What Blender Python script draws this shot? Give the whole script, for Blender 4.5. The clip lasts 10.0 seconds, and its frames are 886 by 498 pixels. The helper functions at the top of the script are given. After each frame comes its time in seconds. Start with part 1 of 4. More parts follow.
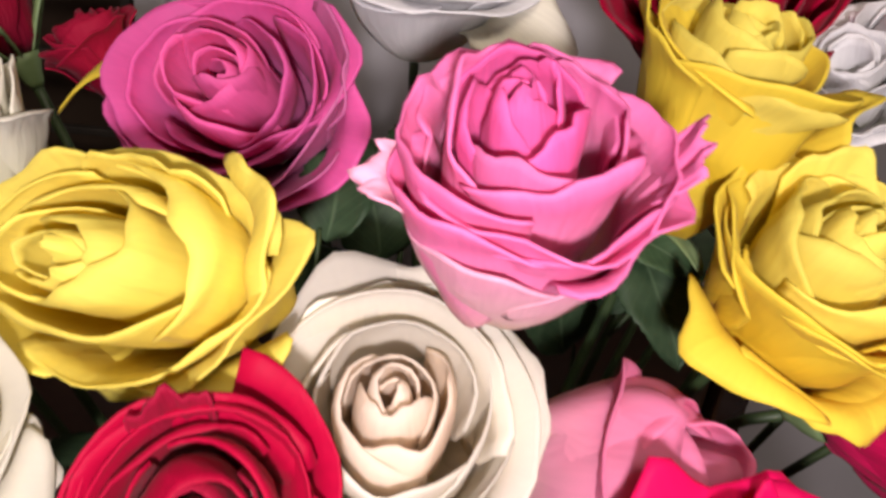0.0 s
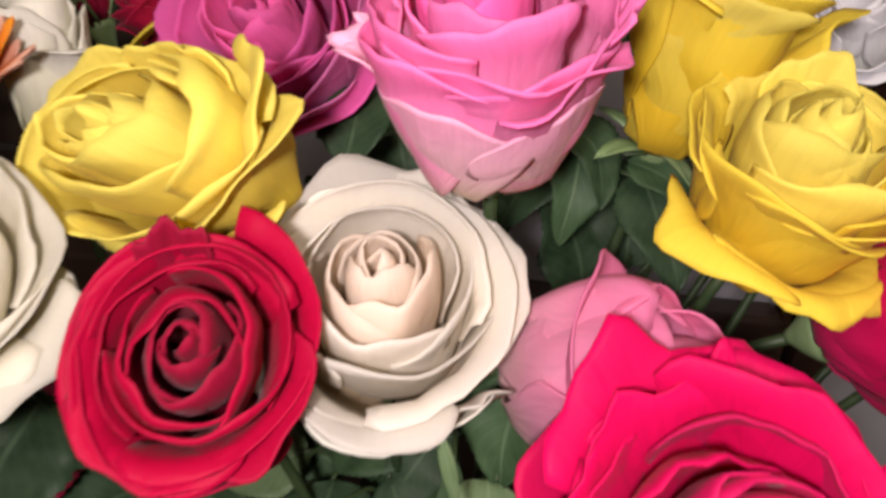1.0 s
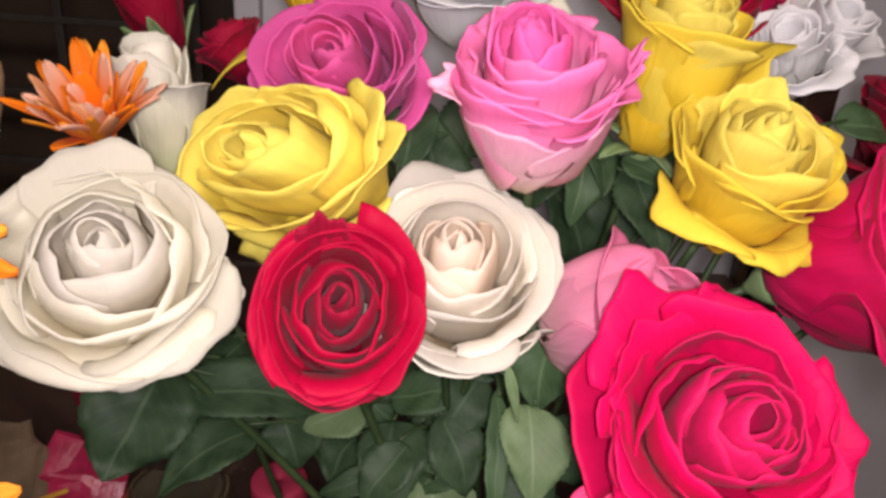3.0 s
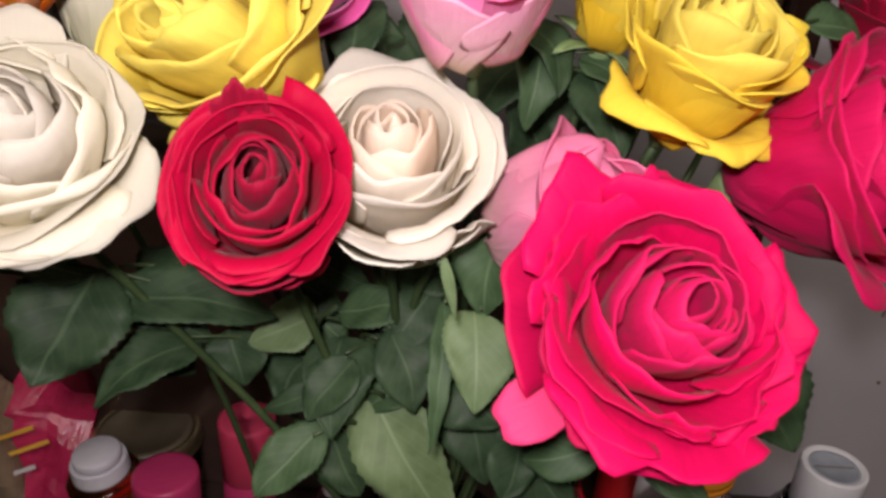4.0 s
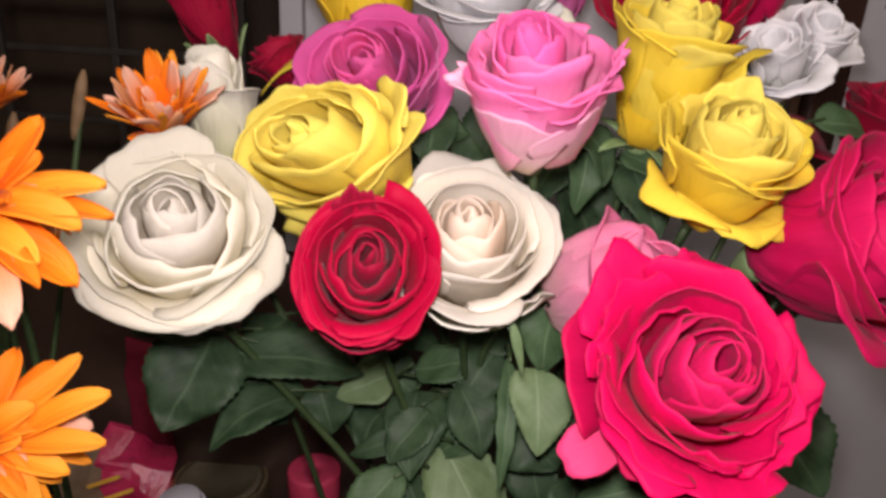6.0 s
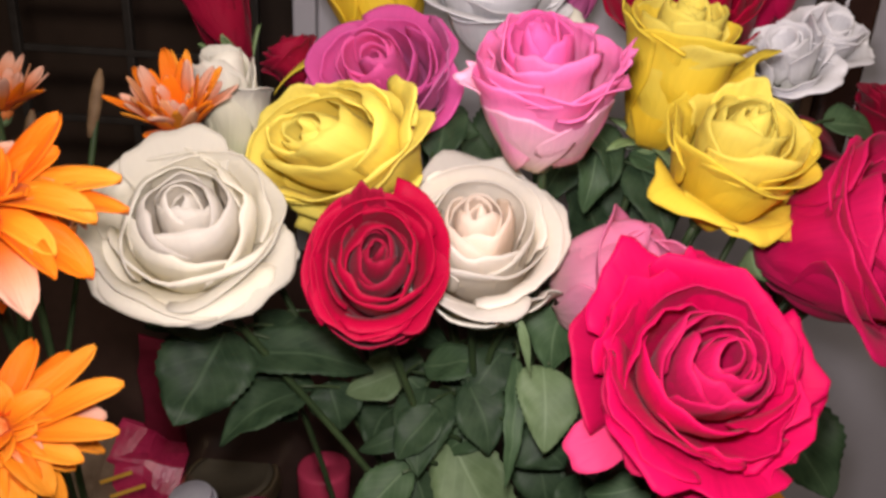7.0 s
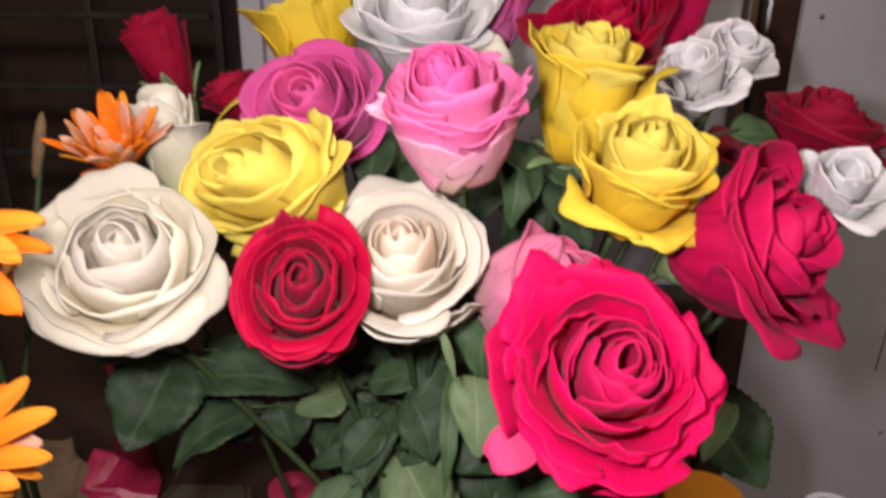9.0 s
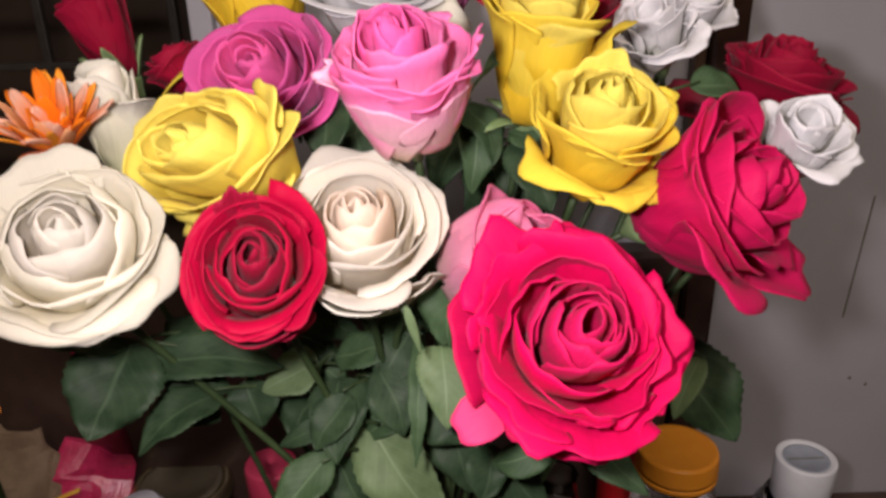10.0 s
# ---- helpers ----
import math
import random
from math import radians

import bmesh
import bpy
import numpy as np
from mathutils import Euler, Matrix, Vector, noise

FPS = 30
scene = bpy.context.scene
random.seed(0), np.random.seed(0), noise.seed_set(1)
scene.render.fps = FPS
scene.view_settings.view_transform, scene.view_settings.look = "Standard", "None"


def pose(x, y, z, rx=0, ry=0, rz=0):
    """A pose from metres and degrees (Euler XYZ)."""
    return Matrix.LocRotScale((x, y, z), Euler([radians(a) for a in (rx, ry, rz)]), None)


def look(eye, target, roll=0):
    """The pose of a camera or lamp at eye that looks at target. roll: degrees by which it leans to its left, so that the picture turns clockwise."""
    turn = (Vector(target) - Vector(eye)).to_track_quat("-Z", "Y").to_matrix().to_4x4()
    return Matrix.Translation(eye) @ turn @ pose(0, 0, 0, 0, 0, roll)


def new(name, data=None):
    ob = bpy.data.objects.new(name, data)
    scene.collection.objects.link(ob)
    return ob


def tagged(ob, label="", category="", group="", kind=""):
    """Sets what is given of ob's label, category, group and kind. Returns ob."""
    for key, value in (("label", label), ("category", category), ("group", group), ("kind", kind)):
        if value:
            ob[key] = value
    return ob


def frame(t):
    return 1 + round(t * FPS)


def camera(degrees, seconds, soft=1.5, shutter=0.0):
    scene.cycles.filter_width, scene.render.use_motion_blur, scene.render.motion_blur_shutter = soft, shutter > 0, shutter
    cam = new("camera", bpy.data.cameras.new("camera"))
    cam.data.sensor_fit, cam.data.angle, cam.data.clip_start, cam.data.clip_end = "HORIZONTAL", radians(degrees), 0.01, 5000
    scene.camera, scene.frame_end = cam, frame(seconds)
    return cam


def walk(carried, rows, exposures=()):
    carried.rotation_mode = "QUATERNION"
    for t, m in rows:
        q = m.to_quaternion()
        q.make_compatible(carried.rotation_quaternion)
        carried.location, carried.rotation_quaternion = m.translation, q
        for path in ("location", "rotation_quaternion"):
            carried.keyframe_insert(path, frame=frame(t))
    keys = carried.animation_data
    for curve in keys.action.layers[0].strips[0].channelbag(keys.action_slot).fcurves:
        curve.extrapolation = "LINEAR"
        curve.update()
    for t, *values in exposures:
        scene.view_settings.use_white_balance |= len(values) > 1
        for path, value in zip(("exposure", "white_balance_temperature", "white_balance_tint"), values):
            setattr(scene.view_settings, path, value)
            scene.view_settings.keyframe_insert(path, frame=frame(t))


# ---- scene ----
cam = camera(60.2, 10.0, soft=3.0, shutter=0.5)
PATH = [
    (0, (-0.014, 0.0, 0.517), (0.17, 1.768, -0.401), 7.2),
    (0.5, (-0.001, -0.02, 0.512), (0.096, 1.757, -0.399), 6.6),
    (1, (0.013, -0.031, 0.491), (-0.05, 1.79, -0.32), 4.6),
    (1.5, (-0.011, -0.084, 0.511), (0.025, 1.745, -0.334), -1.8),
    (2, (-0.038, -0.101, 0.508), (0.088, 1.735, -0.274), 1.6),
    (2.2, (-0.031, -0.104, 0.514), (0.1, 1.733, -0.265), 3.0),
    (3.3, (-0.014, -0.089, 0.508), (0.033, 1.725, -0.334), 4.2),
    (3.5, (-0.008, -0.086, 0.498), (0.049, 1.72, -0.361), 4.7),
    (4, (0.004, -0.094, 0.483), (0.066, 1.703, -0.394), 4.8),
    (4.5, (0.013, -0.118, 0.499), (0.061, 1.691, -0.351), 3.7),
    (5, (0.01, -0.126, 0.502), (0.044, 1.713, -0.281), 3.3),
    (5.5, (0.001, -0.125, 0.502), (0.012, 1.726, -0.255), 3.3),
    (6, (-0.01, -0.14, 0.508), (-0.052, 1.716, -0.234), 3.2),
    (6.2, (-0.012, -0.135, 0.512), (-0.059, 1.723, -0.228), 3.3),
    (7.3, (-0.006, -0.151, 0.501), (-0.089, 1.707, -0.233), 3.0),
    (7.5, (-0.004, -0.156, 0.497), (-0.089, 1.708, -0.224), 2.8),
    (8, (0.003, -0.159, 0.521), (-0.073, 1.71, -0.187), 2.4),
    (8.5, (0.013, -0.15, 0.535), (-0.05, 1.723, -0.164), 1.8),
    (9, (0.017, -0.158, 0.516), (-0.025, 1.715, -0.184), 0.8),
    (9.5, (0.03, -0.152, 0.495), (0.016, 1.711, -0.232), 0.1),
    (10, (0.023, -0.15, 0.514), (0.047, 1.691, -0.268), -1.2),
]
EXPOSURES = [(0, 0.08, 6500, 15), (0.5, -0.07, 6500, 15), (1, -0.1, 6500, 15), (1.5, -0.2, 6500, 15), (2.2, -0.12, 6500, 15), (3.3, 0.07, 6500, 15), (6.2, 0.02, 6500, 15), (7.3, -0.06, 6500, 15), (8.5, 0.05, 6500, 15), (10, 0.12, 6500, 15)]
walk(cam, [(t, look(eye, target, roll)) for t, eye, target, roll in PATH], EXPOSURES)

# ---------------------------------------------------------------- light
world = bpy.data.worlds.new("room_gloom")
world.use_nodes = True
world.node_tree.nodes["Background"].inputs[0].default_value = (0.9, 0.85, 0.8, 1)
world.node_tree.nodes["Background"].inputs[1].default_value = 0.05
scene.world = world

torch_data = bpy.data.lights.new("phone_torch", "SPOT")
torch_data.energy = 5.2
torch_data.spot_size, torch_data.spot_blend = radians(124), 1.0
torch_data.shadow_soft_size = 0.012
torch_data.color = (1.0, 0.9, 0.91)
torch = new("phone_torch", torch_data)
torch.matrix_world = look((-0.014, -0.12, 0.525), (0.02, 0.2, 0.39))

# Unseen area lamp, added as soft fill to lift the dark gaps.
fill_data = bpy.data.lights.new("soft_fill_lamp", "AREA")
fill_data.shape, fill_data.size = "DISK", 0.9
fill_data.energy = 22.0
fill_data.color = (1.0, 0.86, 0.72)
fill_lamp = new("soft_fill_lamp", fill_data)
fill_lamp.matrix_world = pose(0.2, -0.9, 1.7, 12, 0, 0)


# ---------------------------------------------------------------- materials
def shader(name, rough=0.5, spec=0.4, metal=0.0):
    m = bpy.data.materials.new(name)
    m.use_nodes = True
    nt = m.node_tree
    b = nt.nodes["Principled BSDF"]
    b.inputs["Roughness"].default_value = rough
    b.inputs["Specular IOR Level"].default_value = spec
    b.inputs["Metallic"].default_value = metal
    return m, nt, b


def node(nt, kind, **values):
    n = nt.nodes.new(kind)
    for key, value in values.items():
        n.inputs[key.replace("_", " ")].default_value = value
    return n


def ramp(nt, stops):
    n = nt.nodes.new("ShaderNodeValToRGB")
    while len(n.color_ramp.elements) < len(stops):
        n.color_ramp.elements.new(0.5)
    for el, (at, c) in zip(n.color_ramp.elements, stops):
        el.position, el.color = at, (*c, 1)
    return n


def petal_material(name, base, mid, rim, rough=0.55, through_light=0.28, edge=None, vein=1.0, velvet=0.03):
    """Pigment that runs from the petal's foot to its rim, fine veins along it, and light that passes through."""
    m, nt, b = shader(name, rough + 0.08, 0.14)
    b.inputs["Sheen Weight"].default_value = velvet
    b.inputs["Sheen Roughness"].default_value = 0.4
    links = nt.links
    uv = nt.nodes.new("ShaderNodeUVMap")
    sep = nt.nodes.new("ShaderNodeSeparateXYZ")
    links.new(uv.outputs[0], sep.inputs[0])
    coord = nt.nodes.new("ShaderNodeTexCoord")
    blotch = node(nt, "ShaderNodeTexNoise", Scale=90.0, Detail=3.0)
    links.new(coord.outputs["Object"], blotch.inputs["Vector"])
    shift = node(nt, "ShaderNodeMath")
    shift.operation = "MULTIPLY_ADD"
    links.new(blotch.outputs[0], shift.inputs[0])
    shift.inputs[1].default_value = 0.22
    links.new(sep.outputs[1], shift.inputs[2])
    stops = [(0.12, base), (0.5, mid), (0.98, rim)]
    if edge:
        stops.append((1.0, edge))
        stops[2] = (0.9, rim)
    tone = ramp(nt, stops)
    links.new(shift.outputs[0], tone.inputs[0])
    veins_at = node(nt, "ShaderNodeMapping", Scale=(46.0, 2.2, 1.0))
    links.new(uv.outputs[0], veins_at.inputs[0])
    veins = node(nt, "ShaderNodeTexNoise", Scale=1.0, Detail=3.0, Roughness=0.6)
    links.new(veins_at.outputs[0], veins.inputs["Vector"])
    info = nt.nodes.new("ShaderNodeObjectInfo")
    vary = node(nt, "ShaderNodeMapRange")
    vary.inputs["To Min"].default_value, vary.inputs["To Max"].default_value = 0.86, 1.08
    links.new(info.outputs["Random"], vary.inputs[0])
    streak = node(nt, "ShaderNodeMapRange")
    streak.inputs["From Min"].default_value, streak.inputs["From Max"].default_value = 0.3, 0.7
    streak.inputs["To Min"].default_value, streak.inputs["To Max"].default_value = 1 - 0.06 * vein, 1 + 0.03 * vein
    links.new(veins.outputs[0], streak.inputs[0])
    mul = node(nt, "ShaderNodeMath")
    mul.operation = "MULTIPLY"
    links.new(vary.outputs[0], mul.inputs[0])
    links.new(streak.outputs[0], mul.inputs[1])
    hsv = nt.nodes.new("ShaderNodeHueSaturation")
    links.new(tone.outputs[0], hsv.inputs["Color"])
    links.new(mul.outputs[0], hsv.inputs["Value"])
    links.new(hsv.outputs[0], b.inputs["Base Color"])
    bump = node(nt, "ShaderNodeBump", Strength=0.1 * vein, Distance=0.0005)
    links.new(veins.outputs[0], bump.inputs["Height"])
    fold_at = node(nt, "ShaderNodeMapping", Scale=(7.0, 2.4, 1.0))
    links.new(uv.outputs[0], fold_at.inputs[0])
    slip = node(nt, "ShaderNodeVectorMath")
    slip.operation = "ADD"
    links.new(fold_at.outputs[0], slip.inputs[0])
    links.new(info.outputs["Random"], slip.inputs[1])
    folds = node(nt, "ShaderNodeTexNoise", Scale=1.3, Detail=2.0, Distortion=0.6)
    links.new(slip.outputs[0], folds.inputs["Vector"])
    crease = node(nt, "ShaderNodeBump", Strength=0.32, Distance=0.0022)
    links.new(folds.outputs[0], crease.inputs["Height"])
    links.new(bump.outputs[0], crease.inputs["Normal"])
    links.new(crease.outputs[0], b.inputs["Normal"])
    glow = nt.nodes.new("ShaderNodeBsdfTranslucent")
    links.new(hsv.outputs[0], glow.inputs[0])
    mix = nt.nodes.new("ShaderNodeMixShader")
    mix.inputs[0].default_value = through_light
    links.new(b.outputs[0], mix.inputs[1])
    links.new(glow.outputs[0], mix.inputs[2])
    links.new(mix.outputs[0], nt.nodes["Material Output"].inputs[0])
    return m


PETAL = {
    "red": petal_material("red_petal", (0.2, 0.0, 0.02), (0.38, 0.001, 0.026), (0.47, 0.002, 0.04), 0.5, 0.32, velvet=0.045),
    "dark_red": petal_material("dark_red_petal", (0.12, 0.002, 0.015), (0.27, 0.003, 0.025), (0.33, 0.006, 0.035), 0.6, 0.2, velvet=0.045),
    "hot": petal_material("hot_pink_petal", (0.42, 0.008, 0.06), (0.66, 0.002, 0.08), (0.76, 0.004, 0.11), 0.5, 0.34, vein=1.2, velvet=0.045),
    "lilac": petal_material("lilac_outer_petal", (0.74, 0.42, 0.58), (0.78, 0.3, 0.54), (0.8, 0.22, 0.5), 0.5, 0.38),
    # Darkened hot pink: carries the shaded side of the front rose as colour.
    "crimson": petal_material("shaded_crimson_petal", (0.32, 0.004, 0.04), (0.46, 0.002, 0.05), (0.55, 0.004, 0.075), 0.5, 0.28, vein=1.2, velvet=0.045),
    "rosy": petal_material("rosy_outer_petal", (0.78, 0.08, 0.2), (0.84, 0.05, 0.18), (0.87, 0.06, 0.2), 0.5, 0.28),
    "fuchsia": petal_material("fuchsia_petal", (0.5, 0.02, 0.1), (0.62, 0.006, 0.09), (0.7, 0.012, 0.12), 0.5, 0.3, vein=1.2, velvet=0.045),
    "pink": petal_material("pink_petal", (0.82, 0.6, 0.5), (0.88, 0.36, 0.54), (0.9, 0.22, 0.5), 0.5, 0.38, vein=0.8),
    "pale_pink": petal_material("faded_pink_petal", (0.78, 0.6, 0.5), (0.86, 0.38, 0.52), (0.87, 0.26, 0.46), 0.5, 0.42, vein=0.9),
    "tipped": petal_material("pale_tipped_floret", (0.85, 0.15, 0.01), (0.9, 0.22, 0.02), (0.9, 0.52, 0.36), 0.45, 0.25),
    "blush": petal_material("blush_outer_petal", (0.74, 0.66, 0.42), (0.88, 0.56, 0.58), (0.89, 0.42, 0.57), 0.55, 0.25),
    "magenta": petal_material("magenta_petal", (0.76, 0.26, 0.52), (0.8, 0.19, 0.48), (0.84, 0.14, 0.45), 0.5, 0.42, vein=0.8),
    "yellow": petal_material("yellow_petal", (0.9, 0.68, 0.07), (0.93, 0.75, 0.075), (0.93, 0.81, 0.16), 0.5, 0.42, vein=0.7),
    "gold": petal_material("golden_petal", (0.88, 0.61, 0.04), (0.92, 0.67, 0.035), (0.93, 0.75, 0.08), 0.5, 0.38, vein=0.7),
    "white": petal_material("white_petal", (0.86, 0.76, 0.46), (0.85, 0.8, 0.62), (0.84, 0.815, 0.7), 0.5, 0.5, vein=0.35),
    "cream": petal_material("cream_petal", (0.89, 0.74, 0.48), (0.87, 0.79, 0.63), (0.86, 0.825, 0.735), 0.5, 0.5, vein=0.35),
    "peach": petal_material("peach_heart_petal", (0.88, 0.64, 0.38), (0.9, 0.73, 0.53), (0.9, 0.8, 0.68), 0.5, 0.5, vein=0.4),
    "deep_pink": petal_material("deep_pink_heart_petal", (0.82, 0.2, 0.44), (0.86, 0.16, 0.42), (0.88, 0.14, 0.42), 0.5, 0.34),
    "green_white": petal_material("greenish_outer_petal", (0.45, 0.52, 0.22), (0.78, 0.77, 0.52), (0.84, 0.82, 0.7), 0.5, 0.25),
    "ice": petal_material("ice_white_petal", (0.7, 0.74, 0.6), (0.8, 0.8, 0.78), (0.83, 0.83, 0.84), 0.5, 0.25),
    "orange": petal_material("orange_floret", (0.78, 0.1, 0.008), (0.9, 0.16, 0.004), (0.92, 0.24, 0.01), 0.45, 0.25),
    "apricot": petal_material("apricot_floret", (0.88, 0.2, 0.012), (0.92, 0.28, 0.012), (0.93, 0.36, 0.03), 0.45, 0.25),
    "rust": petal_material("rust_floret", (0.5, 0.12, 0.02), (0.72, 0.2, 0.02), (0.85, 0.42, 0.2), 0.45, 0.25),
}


def leaf_material(name, dark, light, vein):
    m, nt, b = shader(name, 0.55, 0.2)
    links = nt.links
    uv = nt.nodes.new("ShaderNodeUVMap")
    sep = nt.nodes.new("ShaderNodeSeparateXYZ")
    links.new(uv.outputs[0], sep.inputs[0])
    coord = nt.nodes.new("ShaderNodeTexCoord")
    blotch = node(nt, "ShaderNodeTexNoise", Scale=120.0, Detail=5.0)
    links.new(coord.outputs["Object"], blotch.inputs["Vector"])
    tone = ramp(nt, [(0.32, dark), (0.7, light)])
    links.new(blotch.outputs[0], tone.inputs[0])
    # distance from the midrib, and side veins that run forward from it
    off = node(nt, "ShaderNodeMath")
    off.operation = "SUBTRACT"
    links.new(sep.outputs[0], off.inputs[0])
    off.inputs[1].default_value = 0.5
    side = node(nt, "ShaderNodeMath")
    side.operation = "ABSOLUTE"
    links.new(off.outputs[0], side.inputs[0])
    rib = node(nt, "ShaderNodeMapRange")
    rib.inputs["From Min"].default_value, rib.inputs["From Max"].default_value = 0.012, 0.03
    rib.inputs["To Min"].default_value, rib.inputs["To Max"].default_value = 0.85, 0.0
    links.new(side.outputs[0], rib.inputs[0])
    slant = node(nt, "ShaderNodeMath")
    slant.operation = "MULTIPLY_ADD"
    links.new(side.outputs[0], slant.inputs[0])
    slant.inputs[1].default_value = -0.7
    links.new(sep.outputs[1], slant.inputs[2])
    comb = nt.nodes.new("ShaderNodeCombineXYZ")
    links.new(slant.outputs[0], comb.inputs[0])
    wave = node(nt, "ShaderNodeTexWave", Scale=2.6, Distortion=0.6)
    links.new(comb.outputs[0], wave.inputs["Vector"])
    thin = node(nt, "ShaderNodeMapRange")
    thin.inputs["From Min"].default_value, thin.inputs["From Max"].default_value = 0.86, 1.0
    thin.inputs["To Min"].default_value, thin.inputs["To Max"].default_value = 0.0, 0.2
    links.new(wave.outputs["Fac"], thin.inputs[0])
    most = node(nt, "ShaderNodeMath")
    most.operation = "MAXIMUM"
    links.new(rib.outputs[0], most.inputs[0])
    links.new(thin.outputs[0], most.inputs[1])
    mix = nt.nodes.new("ShaderNodeMixRGB")
    links.new(most.outputs[0], mix.inputs[0])
    links.new(tone.outputs[0], mix.inputs[1])
    mix.inputs[2].default_value = (*vein, 1)
    links.new(mix.outputs[0], b.inputs["Base Color"])
    bump = node(nt, "ShaderNodeBump", Strength=0.2, Distance=0.0005)
    links.new(most.outputs[0], bump.inputs["Height"])
    links.new(bump.outputs[0], b.inputs["Normal"])
    return m


LEAF = {
    "dark": leaf_material("dark_rose_leaf", (0.019, 0.04, 0.018), (0.038, 0.068, 0.032), (0.06, 0.1, 0.05)),
    "mid": leaf_material("mid_rose_leaf", (0.032, 0.065, 0.027), (0.052, 0.095, 0.042), (0.095, 0.15, 0.075)),
    "pale": leaf_material("pale_leaf_underside", (0.09, 0.14, 0.06), (0.13, 0.19, 0.09), (0.16, 0.23, 0.12)),
}


def mottled(name, a, b_, scale, rough=0.5, spec=0.4, metal=0.0, bump_by=0.0, bump_scale=None):
    m, nt, b = shader(name, rough, spec, metal)
    coord = nt.nodes.new("ShaderNodeTexCoord")
    big = node(nt, "ShaderNodeTexNoise", Scale=scale, Detail=6.0, Roughness=0.6)
    nt.links.new(coord.outputs["Object"], big.inputs["Vector"])
    tone = ramp(nt, [(0.3, a), (0.7, b_)])
    nt.links.new(big.outputs[0], tone.inputs[0])
    nt.links.new(tone.outputs[0], b.inputs["Base Color"])
    if bump_by:
        fine = node(nt, "ShaderNodeTexNoise", Scale=bump_scale or scale * 8, Detail=4.0)
        nt.links.new(coord.outputs["Object"], fine.inputs["Vector"])
        bump = node(nt, "ShaderNodeBump", Strength=0.4, Distance=bump_by)
        nt.links.new(fine.outputs[0], bump.inputs["Height"])
        nt.links.new(bump.outputs[0], b.inputs["Normal"])
    return m


STEM = mottled("green_stem", (0.02, 0.04, 0.014), (0.05, 0.08, 0.028), 60, 0.5, 0.4, 0, 0.0003)
SEPAL = mottled("green_sepal", (0.1, 0.17, 0.06), (0.2, 0.28, 0.13), 80, 0.5)
BEAD = mottled("dark_varnished_bead", (0.045, 0.026, 0.016), (0.08, 0.045, 0.026), 60, 0.45)
DRY = mottled("dry_brown_stalk", (0.12, 0.07, 0.03), (0.22, 0.14, 0.07), 90, 0.7)
DISC = mottled("orange_flower_disc", (0.6, 0.12, 0.02), (0.85, 0.3, 0.08), 400, 0.6, 0.3, 0, 0.001, 900)
WALL = mottled("grey_white_wall_paint", (0.3, 0.292, 0.315), (0.36, 0.352, 0.375), 5, 0.55, 0.4, 0, 0.0004, 160)
SHADE_WALL = mottled("brown_panelling", (0.06, 0.04, 0.03), (0.1, 0.068, 0.05), 6, 0.5, 0.4, 0, 0.0006, 90)
POST = mottled("dark_varnished_post", (0.02, 0.01, 0.008), (0.045, 0.022, 0.016), 25, 0.25, 0.5, 0, 0.0006, 120)
TABLE = mottled("dark_table_top", (0.035, 0.02, 0.016), (0.075, 0.045, 0.034), 18, 0.35, 0.5, 0, 0.0004)
RACK = mottled("dull_metal_rack", (0.07, 0.062, 0.056), (0.12, 0.105, 0.095), 20, 0.5, 0.5, 0.3)
FLOORING = mottled("dark_floor", (0.06, 0.045, 0.035), (0.1, 0.075, 0.06), 8, 0.6)
CEIL = mottled("dim_ceiling_paint", (0.5, 0.48, 0.45), (0.58, 0.56, 0.52), 4, 0.8)
PINK_CAP = mottled("coral_pink_plastic", (0.66, 0.05, 0.12), (0.76, 0.075, 0.16), 30, 0.45)
PINK_CAP_B = mottled("deep_pink_plastic", (0.5, 0.035, 0.14), (0.6, 0.05, 0.17), 30, 0.4)
WHITE_CAP = mottled("white_plastic_cap", (0.66, 0.66, 0.72), (0.76, 0.76, 0.8), 40, 0.4)
ORANGE_CAP = mottled("orange_plastic_cap", (0.75, 0.27, 0.02), (0.85, 0.33, 0.03), 30, 0.4)
LABEL = mottled("white_paper_label", (0.6, 0.58, 0.6), (0.72, 0.7, 0.71), 60, 0.6)
GOLD = mottled("brassy_lid_metal", (0.45, 0.36, 0.2), (0.6, 0.5, 0.3), 30, 0.3, 0.5, 0.9)
LID_DARK = mottled("dark_lid_face", (0.09, 0.078, 0.05), (0.14, 0.12, 0.08), 30, 0.4)
MAGENTA_FOIL = mottled("magenta_printed_foil", (0.34, 0.012, 0.06), (0.62, 0.04, 0.13), 60, 0.28, 0.5, 0, 0.002, 90)
YELLOW_PRINT = mottled("yellow_print", (0.75, 0.4, 0.05), (0.85, 0.52, 0.08), 60, 0.4)
WRAP = mottled("crumpled_brown_paper", (0.16, 0.11, 0.07), (0.3, 0.22, 0.15), 35, 0.75, 0.2, 0, 0.002, 60)
RED_PLASTIC = mottled("red_plastic", (0.55, 0.01, 0.015), (0.65, 0.02, 0.03), 40, 0.35)
GREY_CAP = mottled("frosted_plastic_cap", (0.5, 0.52, 0.55), (0.6, 0.62, 0.65), 40, 0.35)
SMOKY = mottled("smoky_plastic_disc", (0.2, 0.225, 0.27), (0.28, 0.31, 0.36), 60, 0.3)
DARK_RED = mottled("dark_red_cloth", (0.12, 0.008, 0.02), (0.22, 0.015, 0.04), 40, 0.8, 0.2, 0, 0.001)


